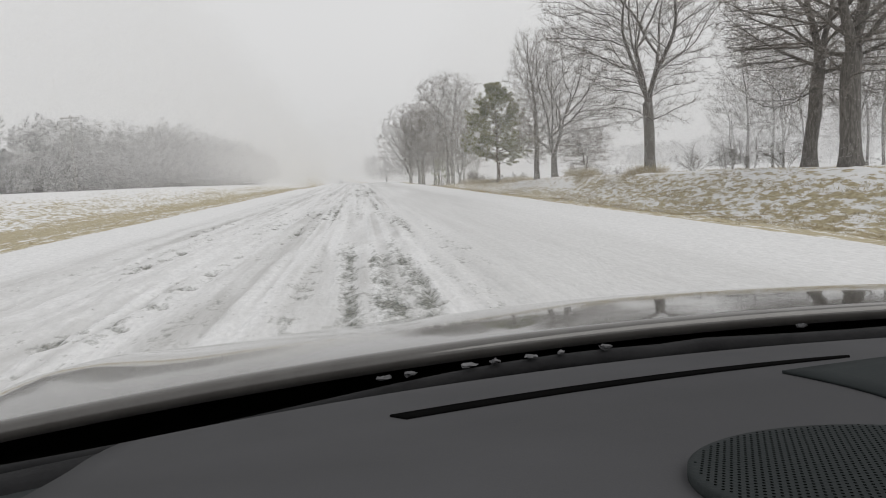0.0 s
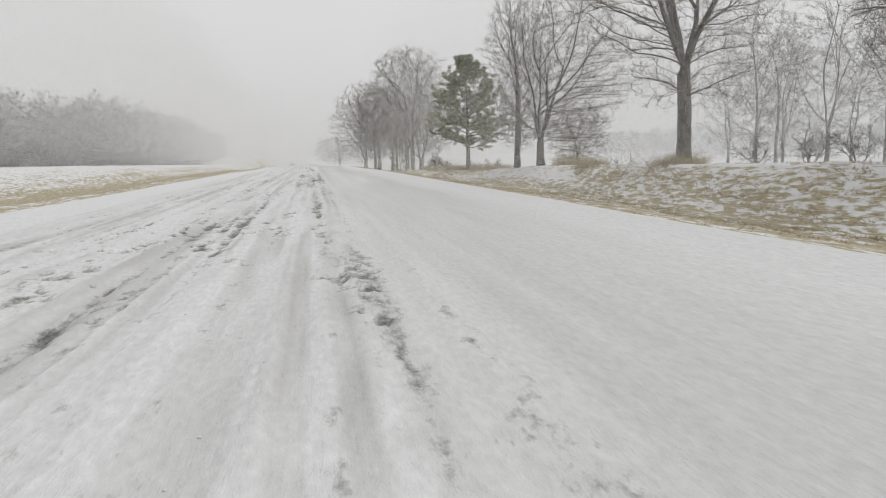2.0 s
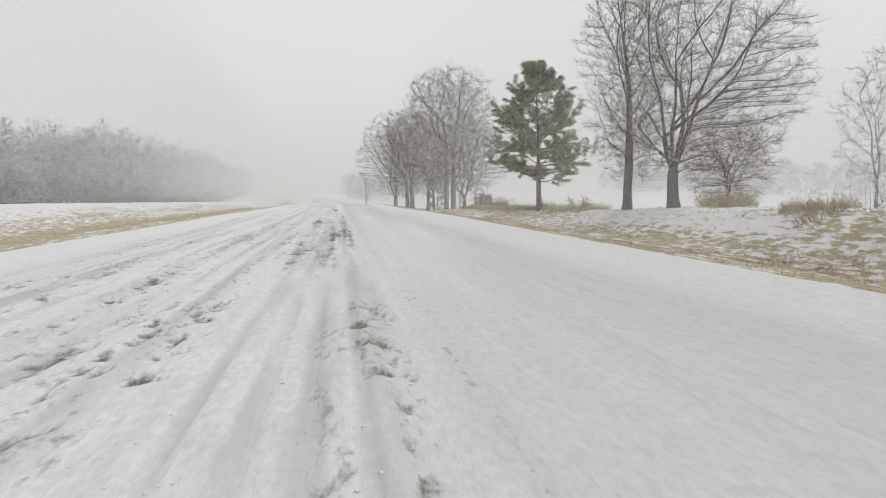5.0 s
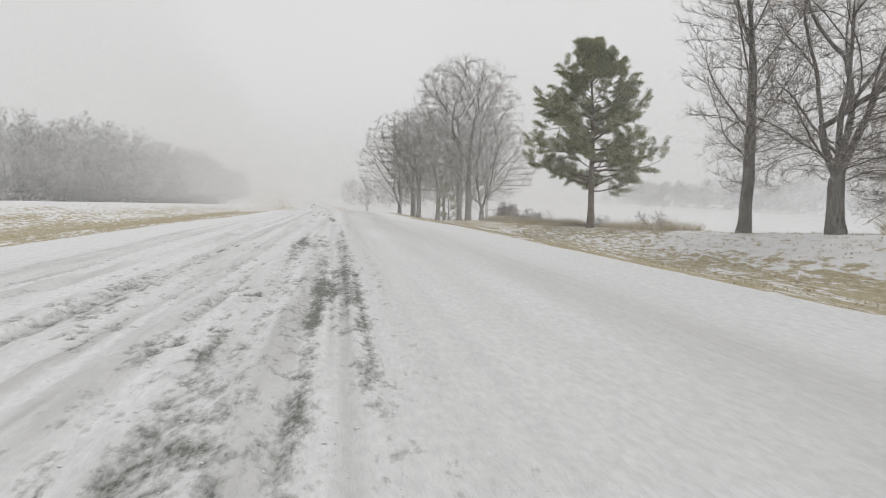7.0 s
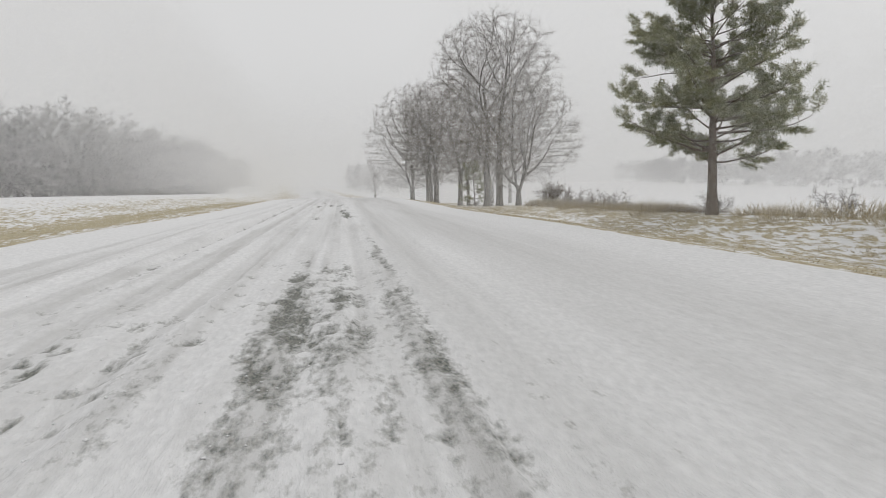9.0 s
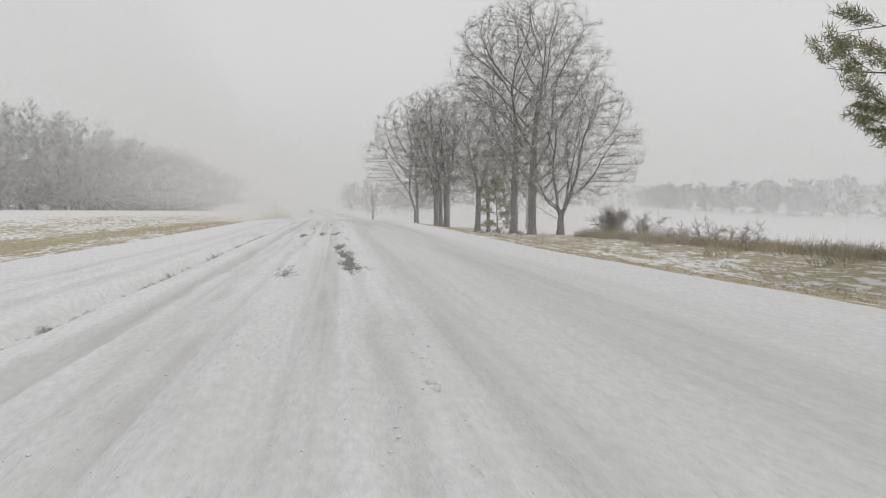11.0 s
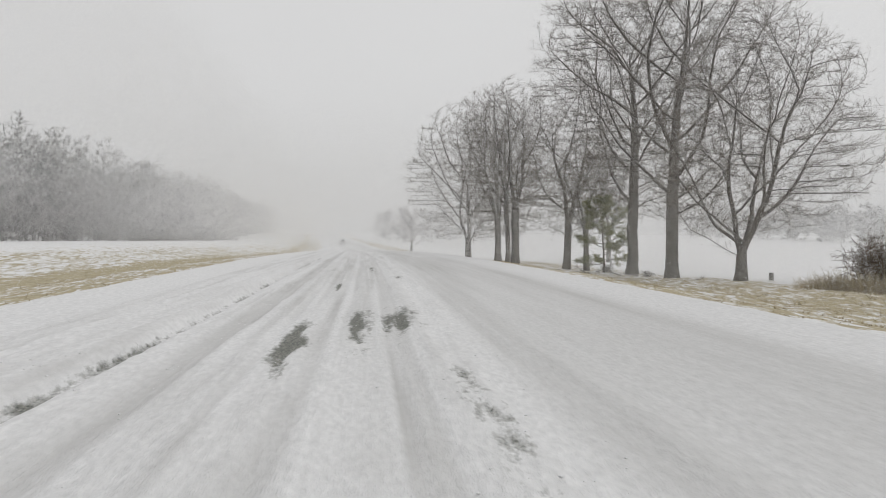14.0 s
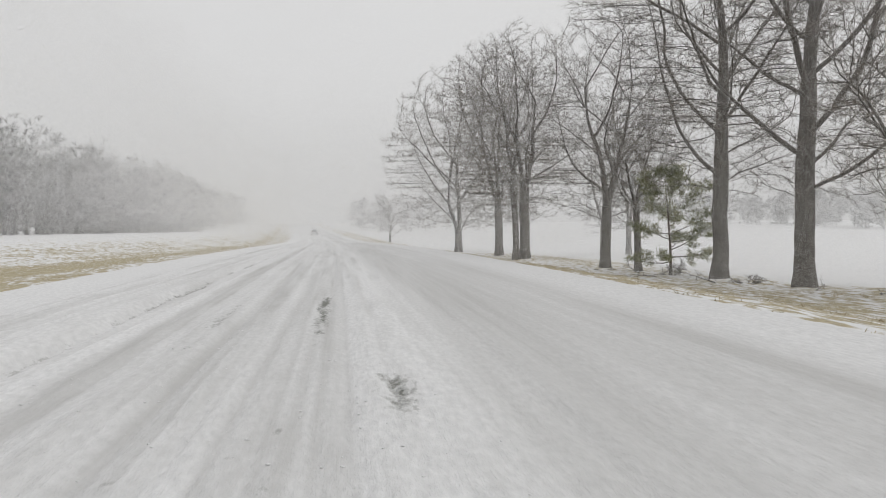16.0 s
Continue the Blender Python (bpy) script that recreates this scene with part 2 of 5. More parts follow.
def slivers(points, radius):
    """Far twigs as slim three-cornered blades, in random turns round their run."""
    way = points[:, -1] - points[:, 0]
    side = np.cross(way, np.random.default_rng(len(points)).normal(0, 1, way.shape))
    side *= radius / (np.linalg.norm(side, axis=1, keepdims=True) + 1e-9)
    verts = np.stack([points[:, 0] - side, points[:, 0] + side, points[:, -1]], 1)
    return verts.reshape(-1, 3), np.arange(len(verts) * 3).reshape(-1, 3)


def joined(pieces):
    verts, faces, at = [], [], 0
    if len({f.shape[1] for v, f in pieces}) > 1:
        pieces = [(v, f if f.shape[1] == 3 else np.concatenate([f[:, :3], f[:, [0, 2, 3]]])) for v, f in pieces]
    for v, f in pieces:
        verts.append(v)
        faces.append(f + at)
        at += len(v)
    return np.concatenate(verts), np.concatenate(faces)


# ---- lie of the land ----
def road_mid(y):
    return -np.maximum(0, np.asarray(y, float) - 110) ** 2 / 7600.0 * (1 - 0.45 * smooth(380, 900, y))


def narrow(u, y):
    """How far the shoulders draw in along the later stretch."""
    return 0.85 * smooth(88, 108, y) * (smooth(3, 6.5, u) - smooth(3.5, 7, -u))


def road_z(y):
    return -2.0 * smooth(130, 300, y) + 3.4 * smooth(300, 640, y)


def bank_z(y):
    return np.interp(y, [-50, 38, 52, 76, 82, 101, 130, 145, 155, 172, 190, 220, 290, 420, 640], [0.9, 0.85, 0.68, 0.37, 0.12, -0.3, -0.7, -0.95, -1.3, -1.5, -1.65, -2.2, -2.4, -1.6, 2.0])


def land(x, y):
    """Height of the snow-covered ground beside the road."""
    x, y = np.asarray(x, float), np.asarray(y, float)
    u, zr, zb = x - road_mid(y), road_z(y), bank_z(y)
    u = u + narrow(u, y)
    zd = np.where(y < 140, -1.05, zb - 0.1)
    zd = np.where((y >= 140) & (y < 160), -1.05 + (zb - 0.1 + 1.05) * (y - 140) / 20, zd)
    zl = np.clip(0.9 - 0.0068 * (y - 114), -1.2, 1.0) + 3.5 * smooth(420, 700, y)
    t = np.clip((u - 7.4) / 7.6, 0, 1)
    ditch = zr - 0.05 + (zd - zr) * (t * t * (3 - 2 * t))
    bank = zd + (zb - zd) * smooth(15.5, 18.6, u)
    right = np.where(u < 15, ditch, bank) - 0.25 * smooth(20, 30, u)
    left = np.where(u > -14.5, zr - 0.05 - 0.4 * smooth(7.8, 13.5, -u), zr - 0.45 + (zl - zr + 0.45) * smooth(14.5, 27, -u))
    z = np.where(u > 7.4, right, np.where(u < -7.8, left, zr - 0.12))
    off = smooth(7.6, 9.5, np.abs(u))
    rough = 0.16 * (fbm(x * 0.7, y * 0.45, 3) - 0.5) + 0.10 * (fbm(x * 2.2, y * 1.6, 9, 3) - 0.5)
    return z + off * rough * np.where(np.abs(u) < 30, 1.0, 0.6)


def spaced(*runs):
    out = []
    for a, b, step in runs:
        out.append(np.arange(a, b, step))
    return np.concatenate(out)


gx = np.concatenate([-np.geomspace(1400, 34, 26), spaced((-32, -20, 0.6), (-20, -7.8, 0.35), (-7.8, 7.4, 1.9), (7.4, 21, 0.3), (21, 32, 0.7)), np.geomspace(34, 1400, 26)])
gy = np.concatenate([spaced((-60, -6, 6), (-6, 60, 0.45), (60, 180, 0.5), (180, 320, 1.5), (320, 700, 8)), np.geomspace(710, 3000, 14)])
GX, GY = np.meshgrid(gx, gy)
GX = GX + road_mid(GY) * (np.abs(GX) < 60)
GZ = land(GX, GY)
U = GX - road_mid(GY)
U = U + narrow(U, GY)
patch = fbm(GX * 0.35, GY * 0.16, 21)
near_bank = 1 - smooth(140, 170, GY)
cover_r = 0.62 * smooth(7.35, 7.8, U) * (1 - smooth(13.5, 16.5, U)) + near_bank * 0.50 * smooth(14, 16, U) * (1 - smooth(17.2, 19.8, U)) * (1 - 0.75 * smooth(60, 66, GY) * (1 - smooth(82, 88, GY)) * smooth(16.2, 17.4, U))
cover_r = np.maximum(cover_r, 0.56 * smooth(15.5, 17, U) * (1 - smooth(19.5, 21.5, U)) * smooth(82, 92, GY) * near_bank)
cover_r = cover_r * (1 - 0.12 * smooth(150, 185, GY)) * (1 - 0.2 * smooth(330, 450, GY))
cover_r = np.maximum(cover_r, 0.49 * smooth(138, 150, GY) * (1 - smooth(195, 230, GY)) * smooth(9, 11, U) * (1 - smooth(20, 23, U)))
cover_r = np.maximum(cover_r, 0.58 * smooth(92, 100, GY) * (1 - smooth(150, 160, GY)) * smooth(7.5, 8.5, U) * (1 - smooth(18.5, 21, U)))
cover_l = 0.60 * smooth(7.75, 8.2, -U) * (1 - smooth(12.0, 17.5, -U)) + 0.47 * smooth(11, 14, -U) * (1 - smooth(19, 27, -U))
cover_l = cover_l * (1 - 0.12 * smooth(170, 260, GY)) * (1 - 0.2 * smooth(330, 450, GY))
cover = np.where(U > 0, cover_r, cover_l)
cover = cover + np.where(cover > 0.05, (patch - 0.5) * 0.30 + 0.42 * (fbm(U * 1.2, GY * 0.16, 23) - 0.5) + 0.25 * (fbm(U * 1.5, GY * 0.9, 27, 3) - 0.5), 0)
ground = tagged(new("ground", mesh_from("ground", np.stack([GX, GY, GZ], -1), grid_faces(len(gy), len(gx)), ground_mat, True, {"grass": np.clip(cover, 0, 1)})),
                "snow-dusted ground with dry tan grass verges and white fields", "ground", kind="structure")

# ---- the road: packed snow with ruts and bare dark streaks ----
ru = np.concatenate([np.arange(-7.9, -4.2, 0.13), np.arange(-4.2, 2.6, 0.06), np.arange(2.6, 7.56, 0.16)])
ry = np.concatenate([np.arange(-6, 4, 0.5), np.arange(4, 141, 0.19), np.arange(141, 260, 0.7), np.arange(260, 700, 6.0)])
RU, RY = np.meshgrid(ru, ry)
wander = 0.12 * (fbm(RY * 0.06, RY * 0 + 2, 5) - 0.5)
S = RU + wander
streak = fbm(S * 4.2, RY * 0.09, 31, 3) - 0.5
fine = fbm(S * 7.0, RY * 0.9, 41, 3) - 0.5
lumps = fbm(S * 3.0, RY * 2.6, 51, 3) - 0.5
used = smooth(-5.9, -4.6, RU) * (1 - smooth(1.5, 2.8, RU))
height = 0.04 + 0.03 * smooth(2, 5, np.abs(RU)) + used * (0.10 * streak + (0.035 * fine + 0.05 * lumps) * (1 - 0.3 * smooth(62, 92, RY))) + (1 - used) * (0.003 * fine + 0.02 * streak)
late = smooth(62, 92, RY)
lip = RU + 2.9 + 0.10 * (fbm(RY * 0.3, RY * 0, 8) - 0.5)
height = height + 0.12 * late * smooth(-0.02, 0.25, -lip) * (1 - smooth(1.0, 3.0, -lip)) - 0.05 * late * np.exp(-((lip / 0.09) ** 2))
tracks = 0
for at, width, depth in ((-4.9, 0.10, 0.03), (-4.1, 0.16, 0.035), (-3.4, 0.12, 0.03), (-2.2, 0.16, 0.035), (-1.6, 0.2, 0.045), (-0.9, 0.12, 0.02), (-0.2, 0.14, 0.03), (0.55, 0.24, 0.045), (1.1, 0.12, 0.025)):
    groove = np.exp(-(((S - at + 0.12 * (fbm(RY * 0.05, RY * 0 + at, 63) - 0.5)) / width) ** 2)) * np.clip(1.7 * fbm(RY * 0.10, RY * 0 + 3 * at, 61) - 0.35, 0, 1)
    tracks, height = tracks + groove, height - depth * groove * (1 - 0.6 * late * smooth(0.2, 0.5, S))
# crisp wheel tracks pressed into the later stretch
pressed = 0
for a, b in ((-2.40, -2.02), (-1.28, -1.02), (-0.62, -0.30), (-0.05, 0.22)):
    mark = smooth(a - 0.04, a, S) * (1 - smooth(b, b + 0.04, S)) * np.clip(2.4 * fbm(RY * 0.05, RY * 0 + 9 * a, 65) - 0.55, 0, 1) * late
    height, pressed = height - 0.035 * mark, pressed + mark
# bare streaks lie in the lane middle, in broken runs
run = fbm(RY * 0.13, RY * 0 + 7, 71, 3)
middle = np.exp(-(((S - 0.2) / 0.75) ** 2))
thin = fbm(S * 5.5, RY * 0.14, 33, 2)
bare = (1 - 0.75 * late) * (used * 0.17 + middle * (0.10 + 0.6 * (run - 0.45)) + used * 0.6 * (thin - 0.5)) + 0.13 * np.clip(tracks, 0, 1) * (0.4 + fbm(RY * 0.2, RY * 0 + 3, 81)) * (1 - 0.55 * late)
for y0, length, at, width, much in ((13.3, 2.2, 0.15, 0.8, 0.20), (31, 5, -0.9, 0.7, 0.13), (33, 8, 0.6, 0.13, 0.11), (60.5, 3.2, 0.68, 0.42, 0.26), (75, 5.5, -0.35, 0.22, 0.24), (74, 4.5, 0.3, 0.35, 0.22), (77, 8.0, 0.95, 0.18, 0.28), (101.2, 1.6, 0.45, 0.24, 0.48), (98.5, 1.6, -0.8, 0.35, 0.36), (98.8, 1.0, 0.65, 0.30, 0.30), (104.4, 1.2, 0.45, 0.30, 0.50), (107.6, 1.6, 0.32, 0.24, 0.50), (113, 1.5, 0.6, 0.2, 0.35), (119.2, 1.6, 0.2, 0.30, 0.50), (118.4, 1.8, -0.43, 0.18, 0.56), (117.0, 1.6, -1.2, 0.20, 0.72), (127.2, 1.3, -1.04, 0.09, 0.55), (131, 0.6, 0.65, 0.22, 0.42), (137, 2.5, -1.5, 0.14, 0.22), (137.5, 2.5, -0.1, 0.12, 0.42)):
    bare = bare + much * (0.1 + 2.6 * fbm(S * 9, RY * 0.9, 35, 3)) * np.exp(-(((RY - y0) / (1.25 * length)) ** 2)) * np.exp(-(((S - at) / width) ** 2))
# Dark line along the snow ledge's foot, partly painted shade
bare = bare + 0.62 * late * np.exp(-((lip / 0.07) ** 2)) * (0.6 + 0.8 * (fbm(RY * 0.8, RY * 0, 14) - 0.4))
bare = np.clip(bare * smooth(-5.9, -5.0, RU) * (1 - smooth(1.7, 2.4, RU)) * (1 - 0.5 * smooth(150, 220, RY)), 0, 1)
lane = smooth(0.9, 1.5, RU) * (1 - smooth(4.4, 6.2, RU))
broad = fbm(S * 0.9, RY * 0.05, 15, 3)
# Real slush in the lane; tracks and streaks also greyed as painted shade
slush_shade = used * (1 - lane) * np.clip(0.02 + 0.8 * fine + 1.5 * streak, 0, 1) * (1 - 0.35 * late) + (0.30 + 0.20 * late) * np.clip(tracks, 0, 1) * (1 - 0.75 * late * smooth(0.2, 0.5, S))
slush_shade = slush_shade + lane * (0.42 + 0.9 * (broad - 0.42) + 0.10 * late) + 0.16 * smooth(-5.6, -5.0, RU) * (1 - smooth(-4.4, -3.8, RU)) * (1 - late)
slush_shade = slush_shade + 0.48 * pressed
# Narrow grooves and lump gaps greyed in colour, since relief gives little shade
crisp = smooth(0.54, 0.60, fbm(S * 5.5, RY * 0.05, 47, 2)) * np.clip(2.2 * fbm(S * 3, RY * 0.35, 48, 3) - 0.5, 0, 1) * (1 - lane)
height = height - 0.028 * crisp * used
slush_shade = np.clip(slush_shade + (0.65 - 0.30 * late) * crisp * used + 0.5 * used * (1 - lane) * np.clip(-lumps - 0.08, 0, 1), 0, 1)
slush_shade = slush_shade * (1 - 0.85 * smooth(5.0, 6.2, np.abs(RU))) + 0.14 * smooth(5.0, 6.0, RU)
# churned patches: lumps with dark gaps between them
churned = smooth(0.50, 0.62, fbm(RU * 0.8, RY * 0.12, 53, 3)) * used * (1 - lane) * (1 - 0.6 * late)
gaps = fbm(S * 6.5, RY * 4.2, 55, 3)
height = height + churned * 0.07 * (gaps - 0.5)
bare = np.clip(bare + churned * np.clip(1.6 * (0.47 - gaps), 0, 0.6), 0, 1)
bare = bare + 0.5 * used * np.clip(fbm(S * 8, RY * 3.2, 57, 2) - 0.55, -0.3, 1) * (bare > 0.12)
height = height - 0.02 * smooth(0.35, 0.6, bare)
edge = 1 - smooth(7.2, 7.56, RU) - smooth(7.5, 7.9, -RU)
RX = RU - narrow(RU, RY) + road_mid(RY) + 0.12 * (fbm(RY * 0.9, RU * 0, 91) - 0.5) * smooth(6, 7.5, np.abs(RU))
RZ = road_z(RY) + height * np.clip(edge, 0, 1) - 0.10 * (1 - np.clip(edge, 0, 1))
road = tagged(new("road", mesh_from("road", np.stack([RX, RY, RZ], -1), grid_faces(len(ry), len(ru)), road_mat, True, {"bare": bare, "slush_shade": slush_shade})),
              "snow-packed two-lane road with ruts and dark wet streaks", "road", kind="structure")


# ---- trees ----
def unit(v):
    return v / (np.linalg.norm(v, axis=-1, keepdims=True) + 1e-9)


def run_out(start, way, length, k, bend, lift, r):
    """Polylines that wander: bend is the wobble, lift the pull upwards."""
    n = len(start)
    pts = np.zeros((n, k, 3))
    pts[:, 0] = start
    d = unit(way)
    for i in range(1, k):
        d = unit(d + r.normal(0, bend, (n, 3)) + np.array([0, 0, 1.0]) * np.broadcast_to(lift, (n,))[:, None])
        pts[:, i] = pts[:, i - 1] + d * (length / (k - 1))[:, None]
    return pts


def sprout(pts, radii, count, low, high, angle, spread, r):
    """Starts of side shoots: where, which way, the parent's number, the parent's thickness and how far along."""
    n, k, _ = pts.shape
    who = np.repeat(np.arange(n), count)
    f = low + (high - low) * ((np.tile(np.arange(count), n) + r.random(n * count)) / count)
    at = np.minimum((f * (k - 1)).astype(int), k - 2)
    w = (f * (k - 1) - at)[:, None]
    place = pts[who, at] * (1 - w) + pts[who, at + 1] * w
    along = unit(pts[who, at + 1] - pts[who, at])
    thick = radii[who, at] * (1 - w[:, 0]) + radii[who, at + 1] * w[:, 0]
    across = unit(np.cross(along, unit(r.normal(0, 1, (len(who), 3)))))
    a = np.radians(angle + r.normal(0, spread, len(who)))[:, None]
    return place, along * np.cos(a) + across * np.sin(a), who, thick, f


STYLES = {
    # clear stem, half-width of the crown over the height, its lowest twigs, fullest height, limbs, limb angles low and high, shoots and twigs
    "wood": dict(clear=0.04, wide=0.34, low=0.0, full=0.9, n1=10, a=(66, 26), n2=7, n3=11),
    "brush": dict(clear=0.04, wide=0.45, low=0.0, full=0.8, n1=8, a=(62, 20), n2=6, n3=12),
}


def inside(p, height, s):
    """Whether points lie within the crown's egg-shaped bounds."""
    h = np.clip((p[..., 2] / height - s["low"]) / (1.0 - s["low"]), 0, 1)
    reach = s["wide"] * height * np.sin(np.pi * h ** s["full"]).clip(0) ** 0.5
    return np.hypot(p[..., 0], p[..., 1]) < reach


def room(at, d, height, s, most):
    """How far shoots may run before they leave the crown."""
    steps = np.linspace(0.04, 1, 24)[None, :] * np.asarray(most)[:, None]
    ok = inside(at[:, None] + unit(d)[:, None] * steps[..., None], height, s)
    return np.where(ok, steps, 0).max(1)


def bare_tree(seed, height, girth, style, twig):
    """Corners and faces of a leafless tree for the far woods: stem, limbs, twigs."""
    r, s = np.random.default_rng(seed), STYLES[style]
    k0 = 14
    p0 = run_out(np.array([[0.0, 0.0, -0.25]]), np.array([[0.0, 0.0, 1.0]]), np.array([height * 0.95]), k0, 0.022, 0.03, r)
    f = np.linspace(0, 1, k0)
    # stout to the first limbs, then quickly thinner
    body = np.interp(f, [0, s["clear"], s["clear"] + 0.25, 1], [1.0, 0.88, 0.45, 0.05])
    r0 = (girth * body * (1 + 0.4 * np.exp(-f * 26)))[None]
    stem = tubes(p0[:, ::2], r0[:, ::2], 5)
    at, d, who, th, fr = sprout(p0, r0, s["n1"], s["clear"], 0.95, 45, 9, r)
    rise = np.clip((fr - s["clear"]) / (1 - s["clear"]), 0, 1)
    tip = np.radians(np.interp(rise, [0, 0.55, 1], [s["a"][0], (s["a"][0] + s["a"][1]) / 2 - 4, s["a"][1]]) + r.normal(0, 9, len(at)))
    round_ = np.arange(len(at)) * 2.4 + r.normal(0, 0.5, len(at))
    d = np.stack([np.sin(tip) * np.cos(round_), np.sin(tip) * np.sin(round_), np.cos(tip)], 1)
    l1 = np.maximum(room(at, d, height, s, np.full(len(at), height * 0.75)) * (0.70 + 0.27 * r.random(len(at))), 0.1 * height)
    k1 = 10
    p1 = run_out(at, d, l1, k1, 0.17, 0.05 * (1 - rise) + 0.015, r)
    r1 = np.minimum(th * 0.62, 0.012 + l1 * 0.0165)[:, None] * (1 - np.linspace(0, 1, k1) * 0.88)[None]
    at, d, who, th, fr = sprout(p1, r1, s["n2"], 0.16, 0.98, 44, 12, r)
    some = r.random(len(at)) < np.clip(l1[who] / (0.24 * height), 0.2, 1)
    at, d, who, th, fr = at[some], d[some], who[some], th[some], fr[some]
    d[:, 2] += 0.18 * (rise[who] - 0.35)
    want = l1[who] * 0.55 * (1.15 - 0.6 * fr) * (0.6 + 0.8 * r.random(len(at)))
    l2 = np.clip(room(at, d, height, s, want), 0.35, None)
    p2 = run_out(at, d, l2, 6, 0.20, 0.03, r)
    r2 = np.minimum(th * 0.66, 0.010 + l2 * 0.0135)[:, None] * (1 - np.linspace(0, 1, 6) * 0.75)[None]
    limbs = joined([tubes(p1[:, ::3], r1[:, ::3], 3), tubes(p2[:, ::5], r2[:, ::5], 3)])
    at, d, who, th, fr = sprout(p2, r2, s["n3"], 0.12, 1.0, 42, 14, r)
    some = r.random(len(at)) < np.clip(l2[who] / (0.09 * height), 0.2, 1)
    at, d, who, fr = at[some], d[some], who[some], fr[some]
    d[:, 2] -= 0.35 * (at[:, 2] < 0.4 * height)
    l3 = np.clip(l2[who] * 0.55 * (1.2 - 0.6 * fr) * (0.5 + r.random(len(at))), 0.3, 1.7)
    return stem, limbs, slivers(run_out(at, d, l3, 2, 0.20, 0.03, r), twig)


def crown_tree(seed, height, girth, outline, stem, lean=(0.0, 0.0), shift=(0.0, 0.0), forks=1, split=0.2, splay=0.34, limbs=14, tilt=(58, 26), rise=0.3, spots=3400, step=0.38, shoots=4, twig=0.0078, shell=0.45):
    """A leafless tree that grows branch by branch into the room of its crown. outline: heights and half-widths in metres; stem: how far up the main stem runs;
    forks, split: leaders and the height at which they part; rise: pull of the branches upwards. Gives trunk, limbs and twigs."""
    r = np.random.default_rng(seed)
    hs, ws = np.array(outline[0], float), np.array(outline[1], float)

    def axis(z):
        f = np.clip(z / height, 0, 1)
        return np.stack([lean[0] * z + shift[0] * smooth(0.1, 0.5, f), lean[1] * z + shift[1] * smooth(0.1, 0.5, f)], -1)

    # the crown's room, fuller towards its skin and in uneven bosses
    z = hs[0] + (hs[-1] - hs[0]) * r.random(spots * 12)
    w, turn = np.interp(z, hs, ws), r.random(spots * 12) * 2 * np.pi
    keep = r.random(len(z)) < (w / ws.max()) ** 2
    z, w, turn = z[keep][:spots], w[keep][:spots], turn[keep][:spots]
    boss = 0.80 + 0.42 * vnoise(turn * 1.3 + 5, z * 0.45, seed)
    out = w * boss * r.random(len(z)) ** shell
    goal = np.concatenate([np.stack([out * np.cos(turn), out * np.sin(turn)], 1) + axis(z), z[:, None]], 1)
    # the stem and its leaders
    place, mother, way = [], [], []
    z0 = np.arange(-0.3, max(split * height, 1.0), step)
    wob = np.cumsum(r.normal(0, 0.02, (len(z0), 2)), 0)
    for i, h in enumerate(z0):
        place.append([*(axis(max(h, 0)) * (0.4 if shift != (0.0, 0.0) else 1.0) + wob[i]), h])
        mother.append(i - 1)
        way.append([lean[0], lean[1], 1.0])
    foot = len(place) - 1
    for k in range(forks):
        a, at, last = k * 2 * np.pi / forks + 0.6 * r.random() + 0.4, np.array(place[foot]), foot
        d = np.array([lean[0], lean[1], 1.0]) + (splay if forks > 1 else 0.0) * np.array([np.cos(a), np.sin(a), 0])
        for _ in range(int((stem * height * (0.85 + 0.3 * r.random()) - at[2]) / step)):
            d = unit(d + r.normal(0, 0.07 if forks > 1 else 0.035, 3) + np.array([0, 0, 0.06]))
            at = at + d * step
            place.append(at.tolist()), mother.append(last), way.append(d.tolist())
            last = len(place) - 1
    # scaffold limbs, wide below and steep above, that run out towards the crown's skin
    bearers = np.array([i for i in range(int(foot * 0.9), len(place)) if place[i][2] < 0.86 * height])
    for k in range(limbs):
        i = bearers[int(len(bearers) * (k + 0.8 * r.random()) / (limbs + 0.3))]
        up = (place[i][2] / height - split * 0.8) / (0.9 - split * 0.8)
        lean_out = np.radians(np.interp(up, [0, 1], tilt) + r.normal(0, 6))
        a, at, last = 2.4 * k + r.normal(0, 0.4) + seed, np.array(place[i]), i
        d = np.array([np.sin(lean_out) * np.cos(a), np.sin(lean_out) * np.sin(a), np.cos(lean_out)])
        for _ in range(60):
            d = unit(d + r.normal(0, 0.085, 3) + np.array([0, 0, 0.035]))
            at = at + d * step
            if at[2] > 0.93 * height or np.hypot(*(at[:2] - axis(at[2]))) > 0.86 * np.interp(at[2], hs, ws):
                break
            place.append(at.tolist()), mother.append(last), way.append(d.tolist())
            last = len(place) - 1
    place, mother, way = np.array(place), np.array(mother), np.array(way)
    open_to = np.arange(len(place)) >= max(1, int(foot * 0.75))
    born = np.zeros(len(place), int)
    near, dist = np.zeros(len(goal), int), np.full(len(goal), 1e9)
    fresh = np.flatnonzero(open_to)
    for turn_no in range(150):
        if not len(goal) or not len(fresh):
            break
        gap = np.linalg.norm(goal[:, None] - place[None, fresh], axis=2)
        best = gap.argmin(1)
        closer = gap[np.arange(len(goal)), best] < dist
        near[closer], dist[closer] = fresh[best[closer]], gap[closer, best[closer]]
        left = dist > 1.55 * step
        goal, near, dist = goal[left], near[left], dist[left]
        if not len(goal):
            break
        pull = np.zeros_like(place)
        np.add.at(pull, near, unit(goal - place[near]))
        who = np.unique(near)
        who = who[born[who] < 3]
        if not len(who):
            break
